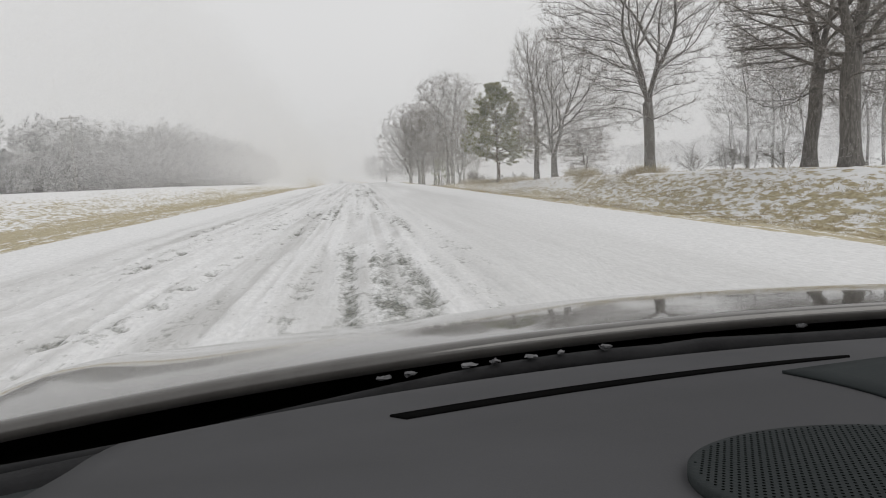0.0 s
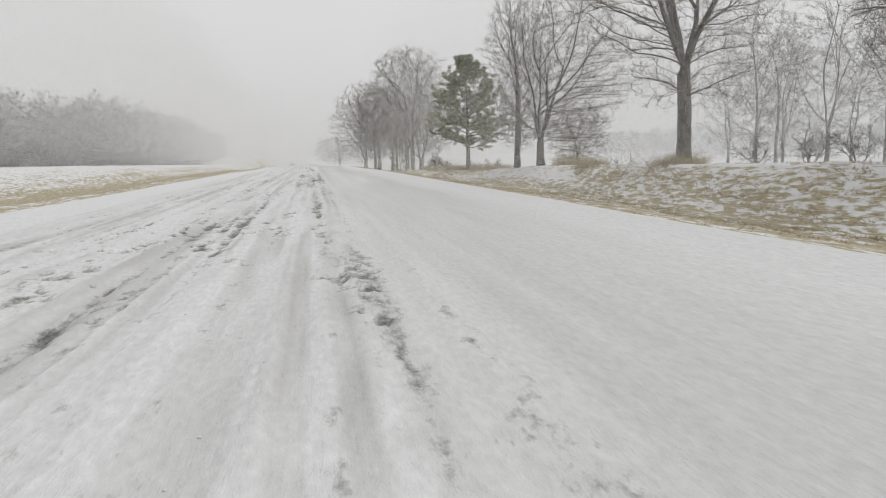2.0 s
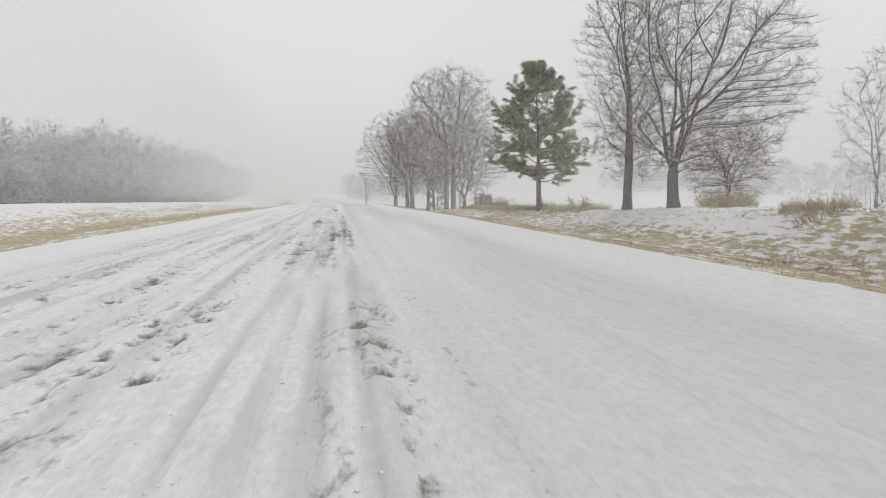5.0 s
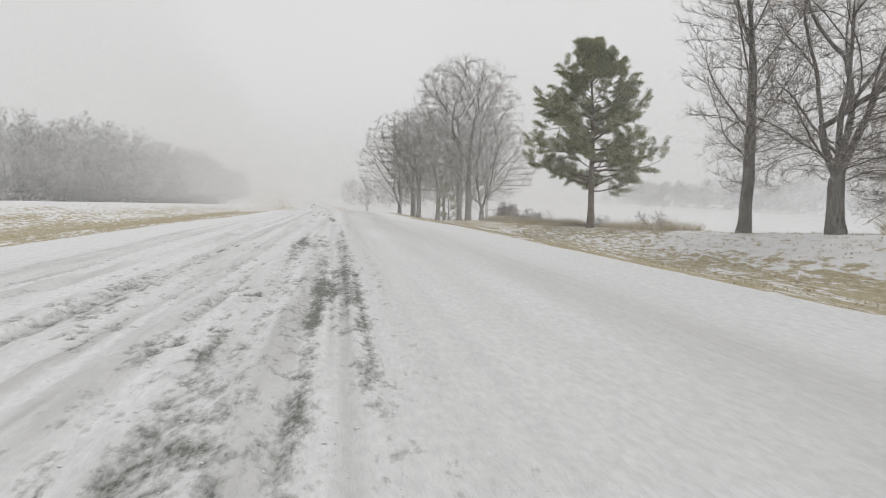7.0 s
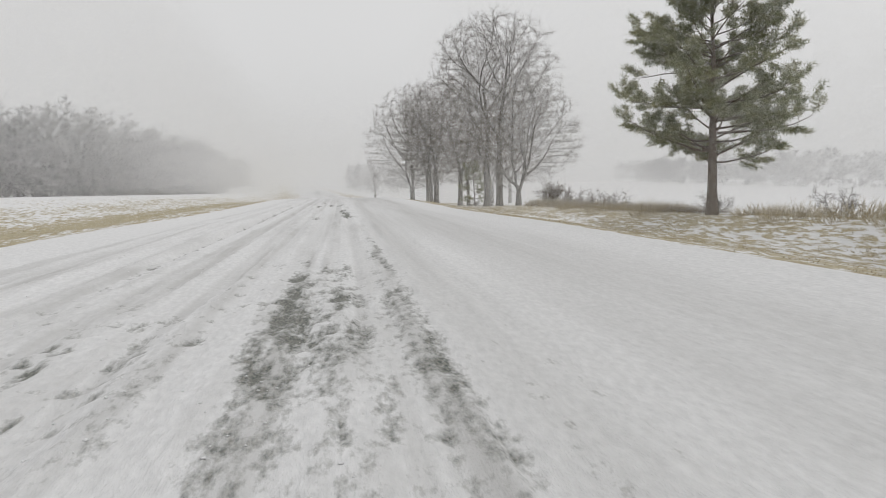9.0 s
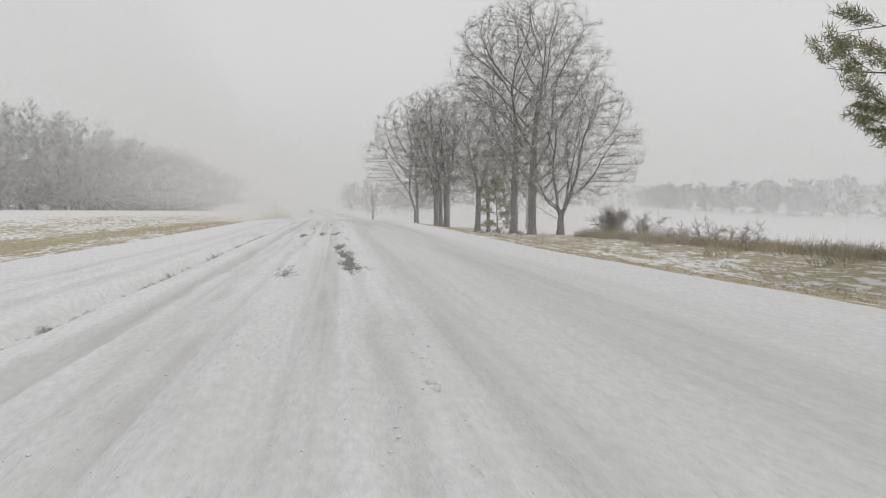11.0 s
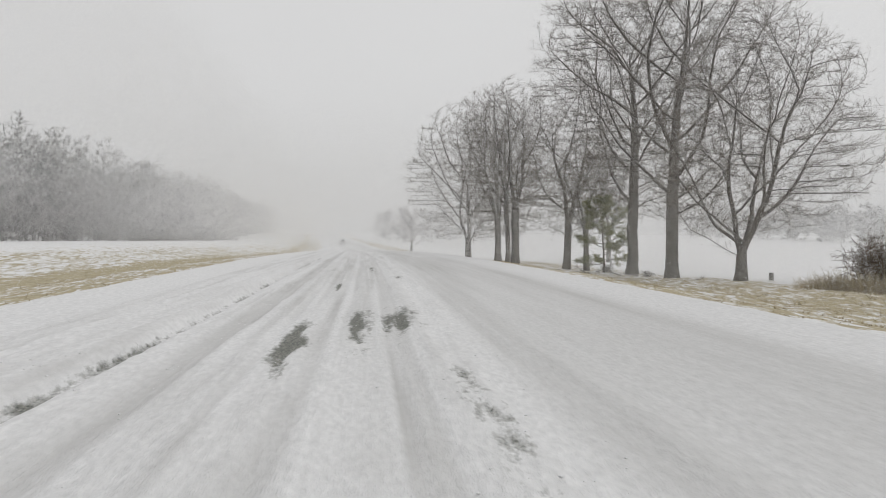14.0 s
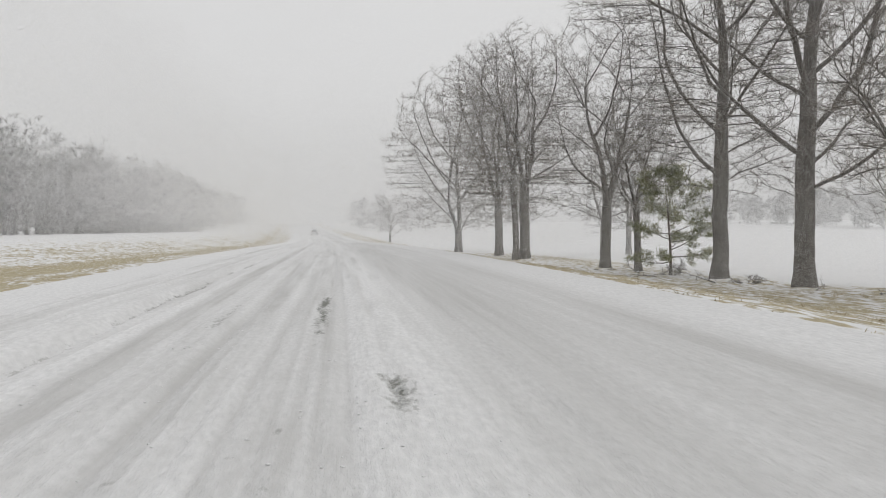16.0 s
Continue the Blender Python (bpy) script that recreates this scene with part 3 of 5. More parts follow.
        d = unit(unit(pull[who]) + 0.75 * unit(way[who]) + r.normal(0, 0.16, (len(who), 3)) + np.array([0, 0, rise]))
        # only the lowest branches hang
        d[:, 2] = np.maximum(d[:, 2], np.where(place[who, 2] < 0.3 * height, -0.5, 0.0))
        d = unit(d)
        born[who] += 1
        # none past the crown's skin
        tip = place[who] + d * step
        within = np.linalg.norm(tip[:, :2] - axis(tip[:, 2]), axis=1) < 1.05 * np.interp(tip[:, 2], hs, ws) + step
        who, d = who[within], d[within]
        fresh = np.arange(len(place), len(place) + len(who))
        place, way, mother = np.concatenate([place, place[who] + d * step]), np.concatenate([way, d]), np.concatenate([mother, who])
        born = np.concatenate([born, np.zeros(len(who), int)])
    # thickness from the count of tips that each piece bears
    n = len(place)
    tips = np.zeros(n)
    tips[np.setdiff1d(np.arange(n), mother[1:])] = 1
    main, most = np.full(n, -1), np.zeros(n)
    for i in range(n - 1, 0, -1):
        m = mother[i]
        tips[m] += tips[i]
        if tips[i] > most[m]:
            main[m], most[m] = i, tips[i]
    power = np.log(girth / 0.009) / np.log(max(tips[0], 2))
    thick = 0.009 * np.maximum(tips, 1) ** power
    thick = thick * (1 + 0.45 * np.exp(-np.maximum(place[:, 2], 0) / 0.45) * (np.arange(n) <= foot))
    leads = main[mother] == np.arange(n)
    child_of = np.where(main >= 0, main, np.arange(n))
    tangent = unit(place[child_of] - place[np.maximum(mother, 0)])

    def sleeves(pick, sides):
        """A tapered sleeve for each chosen piece, that fits onto the one below it."""
        c, p = pick, mother[pick]
        ok = leads[c]
        d0, d1 = np.where(ok[:, None], tangent[p], tangent[c]), tangent[c]
        r0, r1 = np.where(ok, thick[p], np.minimum(thick[c] * 1.25, thick[p])), thick[c]
        ref = np.array([[0.93, 0.36, 0.05]])
        ang, rings = np.arange(sides) * 2 * np.pi / sides, []
        for d, rr, q in ((d0, r0, place[p]), (d1, r1, place[c])):
            side = unit(np.cross(d, ref))
            up = np.cross(side, d)
            rings.append(q[:, None] + (side[:, None] * np.cos(ang)[None, :, None] + up[:, None] * np.sin(ang)[None, :, None]) * rr[:, None, None])
        v = np.concatenate(rings, 1).reshape(-1, 3)
        k = np.arange(sides)
        f = np.stack([k, (k + 1) % sides, (k + 1) % sides + sides, k + sides], 1)
        return v, (np.arange(len(c))[:, None, None] * 2 * sides + f[None]).reshape(-1, 4)

    each = np.arange(1, n)
    bole = np.zeros(n, bool)
    bole[each] = (thick[each] > 0.42 * girth) & (place[each, 2] < 0.7 * height)
    bole[0] = True
    root = np.zeros(n, int)
    for i in each:
        root[i] = 0 if bole[i] else i if bole[mother[i]] else root[mother[i]]
    trunk = sleeves(each[bole[each]], 12)

    def wood(pick):
        t = thick[pick]
        return joined([sleeves(pick[sel], k) for sel, k in ((t > 0.06, 7), ((t <= 0.06) & (t > 0.022), 4), (t <= 0.022, 3)) if sel.any()])

    starts = np.unique(root[root > 0])
    starts = starts[np.argsort(-tips[starts])]
    heavy = starts[tips[starts] > 0.02 * tips[0]][:14]
    limbs = [wood(np.flatnonzero(root == q)) for q in heavy]
    slight = np.flatnonzero((root > 0) & ~np.isin(root, heavy))
    if len(slight):
        limbs.append(wood(slight))
    # shoots and twigs on the thin wood
    thin = np.flatnonzero((thick < 0.05) & (place[:, 2] > 0.05 * height))
    who = np.repeat(thin, shoots)
    at = place[who] + (place[mother[who]] - place[who]) * r.random((len(who), 1))
    d = unit(unit(way[who]) * 0.75 + r.normal(0, 0.5, (len(who), 3)) + np.array([0, 0, 0.6 * rise]))
    p3 = run_out(at, d, (0.30 + 0.65 * r.random(len(who)) ** 1.5), 3, 0.16, 0.03, r)
    two = np.repeat(np.arange(len(who)), 2)
    f = (0.3 + 0.65 * r.random(len(two)))[:, None]
    at = p3[two, 0] + (p3[two, -1] - p3[two, 0]) * f
    p4 = run_out(at, unit(unit(d[two]) + r.normal(0, 0.5, (len(two), 3))), 0.14 + 0.34 * r.random(len(two)), 2, 0.1, 0.02, r)
    return trunk, limbs, joined([slivers(p3, 1.1 * twig), slivers(p4, 0.8 * twig)])


def plant_tree(label, x, y, height, girth, outline, stem, seed, group="roadside trees", mats=None, **habit):
    trunk, limbs, twigs = crown_tree(seed, height, girth, outline, stem, **habit)
    tree = thing("bare_tree", label, "tree", group)
    tree.location = (x, y, float(land(x, y)))
    bark, fine_bark = mats or (bark_mat, twig_mat)
    child("trunk", mesh_from("trunk", *trunk, bark, True), tree)
    for limb in limbs[:-1]:
        child("limb", mesh_from("limb", *limb, bark, True), tree)
    tagged(child("branchwork", mesh_from("branchwork", *limbs[-1], bark, True), tree), kind="stuff")
    tagged(child("crown", mesh_from("crown", *twigs, fine_bark), tree, "fine reddish-brown twigs" if mats and mats[1] is rusty_mat else "fine bare brown-grey twigs"), kind="stuff")
    return tree


plant_tree("tall bare oak with a dark leaning trunk on the snowy bank", 20.8, 34.2, 15, 0.30, ((2.0, 4, 6, 9, 12, 14, 15), (2.0, 4.2, 5.2, 5.6, 5.0, 3.2, 0.6)), 0.60, 31, lean=(0.09, 0.0), forks=2, split=0.36, rise=0.12, shoots=3, limbs=16, tilt=(74, 34))
plant_tree("massive bare tree with a thick dark trunk on the snowy bank", 20.6, 30.7, 17, 0.40, ((2.5, 5, 8, 11, 14, 16, 17), (2.0, 4.6, 5.8, 6.2, 5.6, 3.6, 0.6)), 0.62, 32, lean=(0.02, 0.0), forks=2, split=0.28, rise=0.14, spots=3909, shoots=3, limbs=16, tilt=(70, 32))
plant_tree("bare elm with a forked vase-shaped crown on the grassy bank", 19.7, 51.1, 16.5, 0.36, ((2.6, 4.5, 6, 8, 10, 12.5, 15, 16.8), (2.2, 3.4, 3.6, 4.8, 5.9, 6.5, 5.2, 1.2)), 0.82, 13, forks=4, splay=0.30, split=0.30, rise=0.62, shift=(-0.7, 0.0), spots=3449, shoots=3, limbs=8, tilt=(48, 24))
plant_tree("slender bare poplar with ascending branches on the snowy bank", 18.95, 81.9, 16.4, 0.27, ((1.4, 3, 6, 10, 13.5, 15.6, 16.4), (1.3, 2.0, 2.8, 3.1, 2.7, 1.6, 0.3)), 0.90, 14, lean=(0.006, 0.0), rise=0.56, spots=2530, shell=0.55, step=0.38, limbs=20, tilt=(44, 20))
plant_tree("bare maple with a wide fan-shaped crown of rising limbs", 19.5, 76.2, 15.2, 0.30, ((1.6, 3, 6, 9, 12, 14.2, 15.2), (3.0, 4.6, 5.4, 5.3, 4.3, 2.6, 0.5)), 0.66, 15, forks=4, split=0.14, rise=0.5, shift=(1.9, 0.0), spots=3909, limbs=14, tilt=(66, 24))
plant_tree("low bare tree with tangled reddish-brown twigs on the bank", 22.6, 76.0, 5.6, 0.10, ((0.3, 1.5, 3, 4.6, 5.6), (1.6, 2.4, 2.6, 1.9, 0.3)), 0.5, 63, mats=(bark_mat, rusty_mat), forks=3, split=0.1, spots=1150, step=0.28, limbs=6)
plant_tree("bare young tree with a rounded crown at the row's end", 18.8, 145.3, 14.3, 0.27, ((2.2, 3.6, 5, 8, 11, 13.3, 14.3), (2.8, 4.8, 5.6, 5.3, 4.4, 2.8, 0.6)), 0.76, 16, forks=3, splay=0.25, split=0.11, rise=0.33, shift=(0.8, 0.0), spots=4370, limbs=16, tilt=(62, 26))
plant_tree("towering bare oak with heavy spreading limbs in the row", 18.5, 153.6, 22.8, 0.38, ((3.2, 5, 8, 12, 16, 20, 22, 22.8), (2.0, 4.4, 5.4, 6.2, 6.9, 5.6, 3.2, 0.6)), 0.80, 17, forks=1, split=0.22, rise=0.32, spots=5200, step=0.46, limbs=20, tilt=(66, 28))
plant_tree("towering bare oak with a straight grey trunk in the row", 18.2, 160.2, 23.2, 0.37, ((3.4, 5, 8, 12, 16, 20, 22.4, 23.2), (2.0, 4.2, 5.2, 6.0, 6.6, 5.6, 3.2, 0.6)), 0.78, 18, forks=1, split=0.24, rise=0.32, shift=(-0.4, 0.0), spots=5290, step=0.48, limbs=20, tilt=(62, 28))
plant_tree("bare tree with a leaning slender trunk in the row", 16.7, 172.3, 17.3, 0.31, ((2.4, 4, 7, 10, 14, 16.5, 17.3), (1.6, 3.8, 4.8, 5.0, 4.2, 2.4, 0.5)), 0.70, 19, lean=(0.03, 0.0), forks=2, split=0.24, rise=0.32, spots=3449, step=0.46)
plant_tree("thin young bare tree between larger trunks", 17.2, 168.0, 11.5, 0.20, ((3.0, 4.5, 7, 9.5, 11.5), (1.2, 2.6, 3.0, 2.4, 0.4)), 0.7, 20, forks=2, split=0.32, rise=0.36, spots=1380)
plant_tree("bare tree with a stout trunk in the row", 15.4, 189.1, 20.2, 0.42, ((2.6, 5, 9, 13, 17, 19.4, 20.2), (1.6, 3.9, 5.0, 5.4, 4.6, 2.6, 0.5)), 0.7, 21, forks=2, split=0.3, rise=0.2, spots=4200, step=0.48, shoots=3, twig=0.012)
plant_tree("bare tree with a slim trunk beside a stouter one", 14.5, 188.6, 18.6, 0.26, ((3, 5, 9, 13, 16.5, 18.6), (1.6, 3.3, 4.3, 4.4, 3.2, 0.5)), 0.7, 22, forks=2, split=0.4, rise=0.24, shift=(-0.8, 0.0), spots=3000, step=0.48, shoots=3, twig=0.012)
plant_tree("bare tree with a tangled crown in the row", 15.3, 199.5, 21.5, 0.38, ((2.4, 5, 9, 13, 17, 20.5, 21.5), (2.4, 4.6, 5.8, 6.2, 5.2, 2.8, 0.5)), 0.66, 23, forks=3, split=0.2, rise=0.2, shift=(-1.0, 0.0), spots=4400, step=0.51, shoots=3, twig=0.013)
plant_tree("bare tree with twin stems at the far end of the row", 14.4, 220.9, 24, 0.44, ((2.6, 5, 9, 13, 18, 22.5, 24), (4.4, 6.8, 7.9, 8.0, 6.8, 3.8, 0.6)), 0.6, 24, forks=3, split=0.12, rise=0.2, shift=(-0.9, 0.0), spots=5200, step=0.55, shoots=3, twig=0.015)
plant_tree("small lone bare tree in the snowy field", 9.8, 289.0, 11.4, 0.22, ((1.5, 3.5, 6, 9, 11.4), (2.0, 4.0, 4.9, 3.8, 0.5)), 0.6, 25, group="field trees", forks=3, split=0.14, spots=1150, step=0.6, shoots=2, twig=0.016)
far_outline = ((1.6, 4, 8, 12, 16, 17.5), (1.6, 3.6, 4.6, 4.6, 3.0, 0.5))
slim_outline = ((3, 6, 10, 14, 17, 18.5), (1.0, 2.0, 2.6, 2.5, 1.6, 0.3))
for n, (x, y, k) in enumerate(((27.5, 204, 0.88), (31.5, 207, 0.94))):
    plant_tree("bare tree standing back from the row", x, y, 17.5, 0.3, far_outline, 0.7, 40 + n, group="field trees", mats=(hazed_bark_mat, grey_twig_mat), forks=2, split=0.2, spots=1080, step=0.6, shoots=2, twig=0.014)
backs = []
for n in range(3):
    backs.append(plant_tree("bushy bare tree standing back behind the bank", 52, 93, 17.5, 0.18, far_outline, 0.75, 50 + n, group="trees behind the bank", mats=(hazed_bark_mat, grey_twig_mat), forks=1 + n, split=0.18, spots=1170, step=0.55, shoots=3, twig=0.013))
for n in range(2):
    backs.append(plant_tree("slim tall bare tree standing back behind the bank", 50, 66, 18.5, 0.13, slim_outline, 0.92, 55 + n, group="trees behind the bank", mats=(hazed_bark_mat, grey_twig_mat), rise=0.5, spots=684, step=0.55, shoots=3, twig=0.013))
for n, (x, y, k, kind) in enumerate(((52, 93, 1.0, 0), (50.7, 101, 0.85, 1), (58, 101, 0.97, 2), (50, 66, 1.0, 3), (47, 70, 0.97, 4), (44, 84, 0.97, 0), (55, 79, 1.05, 3), (62, 86, 1.05, 4), (66, 99, 0.97, 1), (43, 63, 0.92, 1), (57, 68, 1.03, 4), (46, 76, 0.97, 2), (60, 76, 1.08, 3), (41, 57, 0.86, 3), (49, 58, 0.97, 0))):
    spot = Matrix.Translation((x, y, float(land(x, y)))) @ pose(0, 0, 0, 0, 0, 77 * n)
    ob = copy_thing(backs[kind], spot)
    ob.scale = (k, k, k)
for ob in backs:
    for o in (*ob.children_recursive, ob):
        bpy.data.objects.remove(o)


def pine(label, x, y, height, girth, reach, seed, clear, name="pine_tree", tiers=15, bushy=8):
    r = np.random.default_rng(seed)
    k = 10
    p0 = run_out(np.array([[0, 0, -0.25]]), np.array([[0.0, 0, 1]]), np.array([height]), k, 0.02, 0.03, r)
    f = np.linspace(0, 1, k)
    r0 = (girth * (1 - f * 0.93) * (1 + 0.35 * np.exp(-f * 20)))[None]
    at, d, who, th, fr = sprout(p0, r0, tiers * 6, clear, 0.985, 72, 8, r)
    rise = (fr - clear) / (1 - clear)
    d[:, 2] += -0.22 + 0.5 * rise + 0.9 * rise ** 4
    l1 = reach * np.interp(rise, [0, 0.12, 0.35, 0.6, 0.8, 0.93, 1], [0.66, 0.94, 1.0, 0.82, 0.50, 0.26, 0.08]) * (0.62 + 0.42 * r.random(len(at)))
    l1 = l1 * (0.80 + 0.36 * vnoise(rise * 7, np.arctan2(d[:, 1], d[:, 0]) * 1.3 + 9, seed))
    l1 = np.minimum(l1, 0.97 * reach)
    p1 = run_out(at, d, l1, 6, 0.10, 0.03, r)
    r1 = np.minimum(th * 0.45, 0.015 + l1 * 0.013)[:, None] * (1 - np.linspace(0, 1, 6) * 0.85)[None]
    at, d, who, th, fr = sprout(p1, r1, 9, 0.30, 1.0, 45, 12, r)
    l2 = np.clip(l1[who] * 0.36 * (1.2 - 0.6 * fr), 0.25, 1.3) * (0.6 + 0.7 * r.random(len(at)))
    p2 = run_out(at, d, l2, 4, 0.12, 0.09, r)
    r2 = np.minimum(th * 0.6, 0.014)[:, None] * (1 - np.linspace(0, 1, 4) * 0.6)[None]
    at, d, who, th, fr = sprout(p2, r2, bushy, 0.25, 1.0, 30, 15, r)
    # tufts of needles: a fan of narrow blades round each shoot
    blades = 16
    place = np.repeat(at, blades, 0) + r.normal(0, 1, (len(at) * blades, 3)) * np.array([0.11, 0.11, 0.06])
    way = unit(np.repeat(unit(d), blades, 0) * 0.7 + r.normal(0, 0.62, (len(place), 3)))
    long = 0.16 + 0.13 * r.random(len(place))
    across = unit(np.cross(way, r.normal(0, 1, (len(place), 3)))) * 0.017
    verts = np.stack([place - across, place + across, place + way * long[:, None]], 1).reshape(-1, 3)
    tree = thing(name, label, "tree", "roadside pines")
    tree.location = (x, y, float(land(x, y)))
    child("trunk", mesh_from("trunk", *tubes(p0, r0, 12), pine_bark_mat, True), tree)
    child("branchwork", mesh_from("branchwork", *joined([tubes(p1, r1, 5), tubes(p2, r2, 3)]), pine_bark_mat, True), tree)
    tagged(child("crown", mesh_from("crown", verts, np.arange(len(verts)).reshape(-1, 3), needle_mat), tree, "dark green needle tufts"), kind="stuff")


pine("tall dark green pine with layered tufted boughs", 18.3, 101.2, 12.9, 0.25, 5.0, 5, 0.20, tiers=14, bushy=12)
pine("small green pine growing under bare trees", 17.3, 163.7, 5.6, 0.09, 2.9, 14, 0.14, tiers=4, bushy=4)


def fallen_branch(x, y, long, seed):
    r = np.random.default_rng(seed)
    a = r.random() * 6.28
    p1 = run_out(np.array([[0.0, 0, 0.05]]), np.array([[math.cos(a), math.sin(a), 0.04]]), np.array([long]), 8, 0.14, 0.0, r)
    r1 = 0.028 * np.linspace(1, 0.3, 8)[None]
    at, d, who, th, fr = sprout(p1, r1, 7, 0.2, 1.0, 45, 12, r)
    p2 = run_out(at, d, long * 0.3 * (0.5 + r.random(len(at))), 5, 0.2, 0.0, r)
    r2 = np.tile(0.011 * np.linspace(1, 0.4, 5)[None], (len(at), 1))
    at, d, who, th, fr = sprout(p2, r2, 4, 0.2, 1.0, 45, 12, r)
    p3 = run_out(at, d, long * 0.12 * (0.5 + r.random(len(at))), 2, 0.1, 0.0, r)
    v, f = joined([tubes(p1, r1, 6), tubes(p2, r2, 4), spikes(p3, 0.006)])
    v[:, 2] = np.maximum(v[:, 2], 0.004 + 0.3 * np.maximum(0, v[:, 2]))
    ob = tagged(new("fallen_branch", mesh_from("fallen_branch", v, f, bark_mat, True)), "dead fallen branch lying on thin snow under the trees", "branch", "fallen branches")
    ob.location = (x, y, float(land(x, y)) - 0.015)


for n, (x, y, long) in enumerate(((16.2, 156.6, 1.6), (16.8, 158.4, 1.1), (15.6, 161.5, 1.4), (17.0, 150.5, 1.0), (16.3, 165.5, 1.3), (15.2, 170.0, 1.2), (17.6, 148.0, 0.9))):
    fallen_branch(x, y, long, 400 + n)
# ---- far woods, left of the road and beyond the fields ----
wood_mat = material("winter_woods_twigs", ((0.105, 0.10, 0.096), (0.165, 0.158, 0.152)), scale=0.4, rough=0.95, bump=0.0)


# Twigs made translucent to lighten the shaded inside of the woods
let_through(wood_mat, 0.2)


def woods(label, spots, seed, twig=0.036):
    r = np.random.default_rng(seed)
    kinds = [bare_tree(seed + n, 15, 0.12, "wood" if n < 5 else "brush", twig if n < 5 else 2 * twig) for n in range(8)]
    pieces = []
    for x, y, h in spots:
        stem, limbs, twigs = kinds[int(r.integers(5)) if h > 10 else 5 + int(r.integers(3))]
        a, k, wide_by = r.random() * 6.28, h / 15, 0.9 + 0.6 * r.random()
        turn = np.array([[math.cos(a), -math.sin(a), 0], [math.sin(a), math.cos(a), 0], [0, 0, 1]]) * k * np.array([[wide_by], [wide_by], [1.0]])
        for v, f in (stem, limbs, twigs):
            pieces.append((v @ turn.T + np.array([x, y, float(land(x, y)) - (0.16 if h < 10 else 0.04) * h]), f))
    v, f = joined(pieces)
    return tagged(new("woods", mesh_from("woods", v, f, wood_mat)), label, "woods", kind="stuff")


wr = np.random.default_rng(3)
spots = []
for n in range(115):
    y = 66 + 330 * (n + wr.random()) / 115
    spots.append((-53 - 14 * wr.random() ** 1.3 - 3 * math.sin(n * 0.37), y, np.interp(y, [70, 115, 190, 250, 400], [11.0, 13.4, 19, 23, 24]) * (0.78 + 0.25 * wr.random())))
for n in range(90):
    y = 80 + 320 * (n + wr.random()) / 90
    spots.append((-68 - 16 * wr.random(), y, np.interp(y, [70, 115, 190, 250, 400], [11.5, 14, 19.5, 22, 23]) * (0.7 + 0.3 * wr.random())))
for n in range(90):
    spots.append((-50 - 8 * wr.random(), 66 + 330 * (n + wr.random()) / 90, 5 + 4.5 * wr.random()))
for n in range(150):
    spots.append((-48 - 4 * wr.random(), 66 + 330 * (n + wr.random()) / 150, 3.0 + 3.0 * wr.random()))
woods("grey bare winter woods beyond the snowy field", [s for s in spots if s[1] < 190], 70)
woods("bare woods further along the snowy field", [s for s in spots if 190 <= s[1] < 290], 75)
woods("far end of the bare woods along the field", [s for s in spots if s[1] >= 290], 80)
spots = []
for n in range(46):
    y = 396 + 380 * (n + wr.random()) / 46
    spots.append((float(road_mid(y)) - 46 - 14 * wr.random(), y, 20 + 6 * wr.random()))
for n in range(16):
    y = 400 + 160 * (n + wr.random()) / 16
    spots.append((float(road_mid(y)) + 24 + 40 * wr.random(), y, 12 + 6 * wr.random()))
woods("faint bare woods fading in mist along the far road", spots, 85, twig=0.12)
spots = []
for n in range(130):
    y = 170 + 480 * (n + wr.random()) / 130
    spots.append((210 + 34 * wr.random(), y, 15 + 5 * wr.random()))
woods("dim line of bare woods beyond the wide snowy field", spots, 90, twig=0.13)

# ---- crumbs of broken snow along the wheel ruts ----
def crumbs(count, seed):
    r = np.random.default_rng(seed)
    u, y = -5.0 + 6.2 * r.random(count), 5 + 133 * r.random(count)
    keep = fbm(u * 2.2, y * 0.5, 44) > 0.5
    u, y = u[keep], y[keep]
    n = len(u)
    size = 0.005 + 0.015 * r.random(n) ** 3
    six = np.array([[1, 0, 0], [0, 1, 0], [-1, 0, 0], [0, -1, 0], [0, 0, 0.45], [0, 0, -0.45]])
    v = six[None] * size[:, None, None] * (0.6 + 0.8 * r.random((n, 6, 1)))
    a = r.random(n) * 6.28
    v = np.stack([v[..., 0] * np.cos(a)[:, None] - v[..., 1] * np.sin(a)[:, None], v[..., 0] * np.sin(a)[:, None] + v[..., 1] * np.cos(a)[:, None], v[..., 2]], -1)
    # rest each crumb on the road's own surface
    i, j = np.clip(np.searchsorted(ry, y), 1, len(ry) - 1), np.clip(np.searchsorted(ru, u), 1, len(ru) - 1)
    top = RZ[i, j]
    place = np.stack([RX[i, j], ry[i], top + size * 0.25], 1)
    eight = np.array([[0, 1, 4], [1, 2, 4], [2, 3, 4], [3, 0, 4], [1, 0, 5], [2, 1, 5], [3, 2, 5], [0, 3, 5]])
    return (v + place[:, None]).reshape(-1, 3), (np.arange(n)[:, None, None] * 6 + eight[None]).reshape(-1, 3)


crumb_mat = material("broken_snow", ((0.66, 0.66, 0.665), (0.8, 0.8, 0.805)), scale=3, rough=0.9, bump=0.0)
tagged(new("snow_crumbs", mesh_from("snow_crumbs", *crumbs(16000, 12), crumb_mat)), "small crumbs of broken snow along the wheel ruts", "snow", kind="stuff")

# ---- freezing fog, stood in for by fine pale threads beside and beyond the road ----
mist_mat = material("fog_threads", ((0.89, 0.89, 0.89), (0.93, 0.93, 0.93)), scale=0.2, rough=1.0, bump=0.0, spec=0.0)
let_through(mist_mat, 0.5)


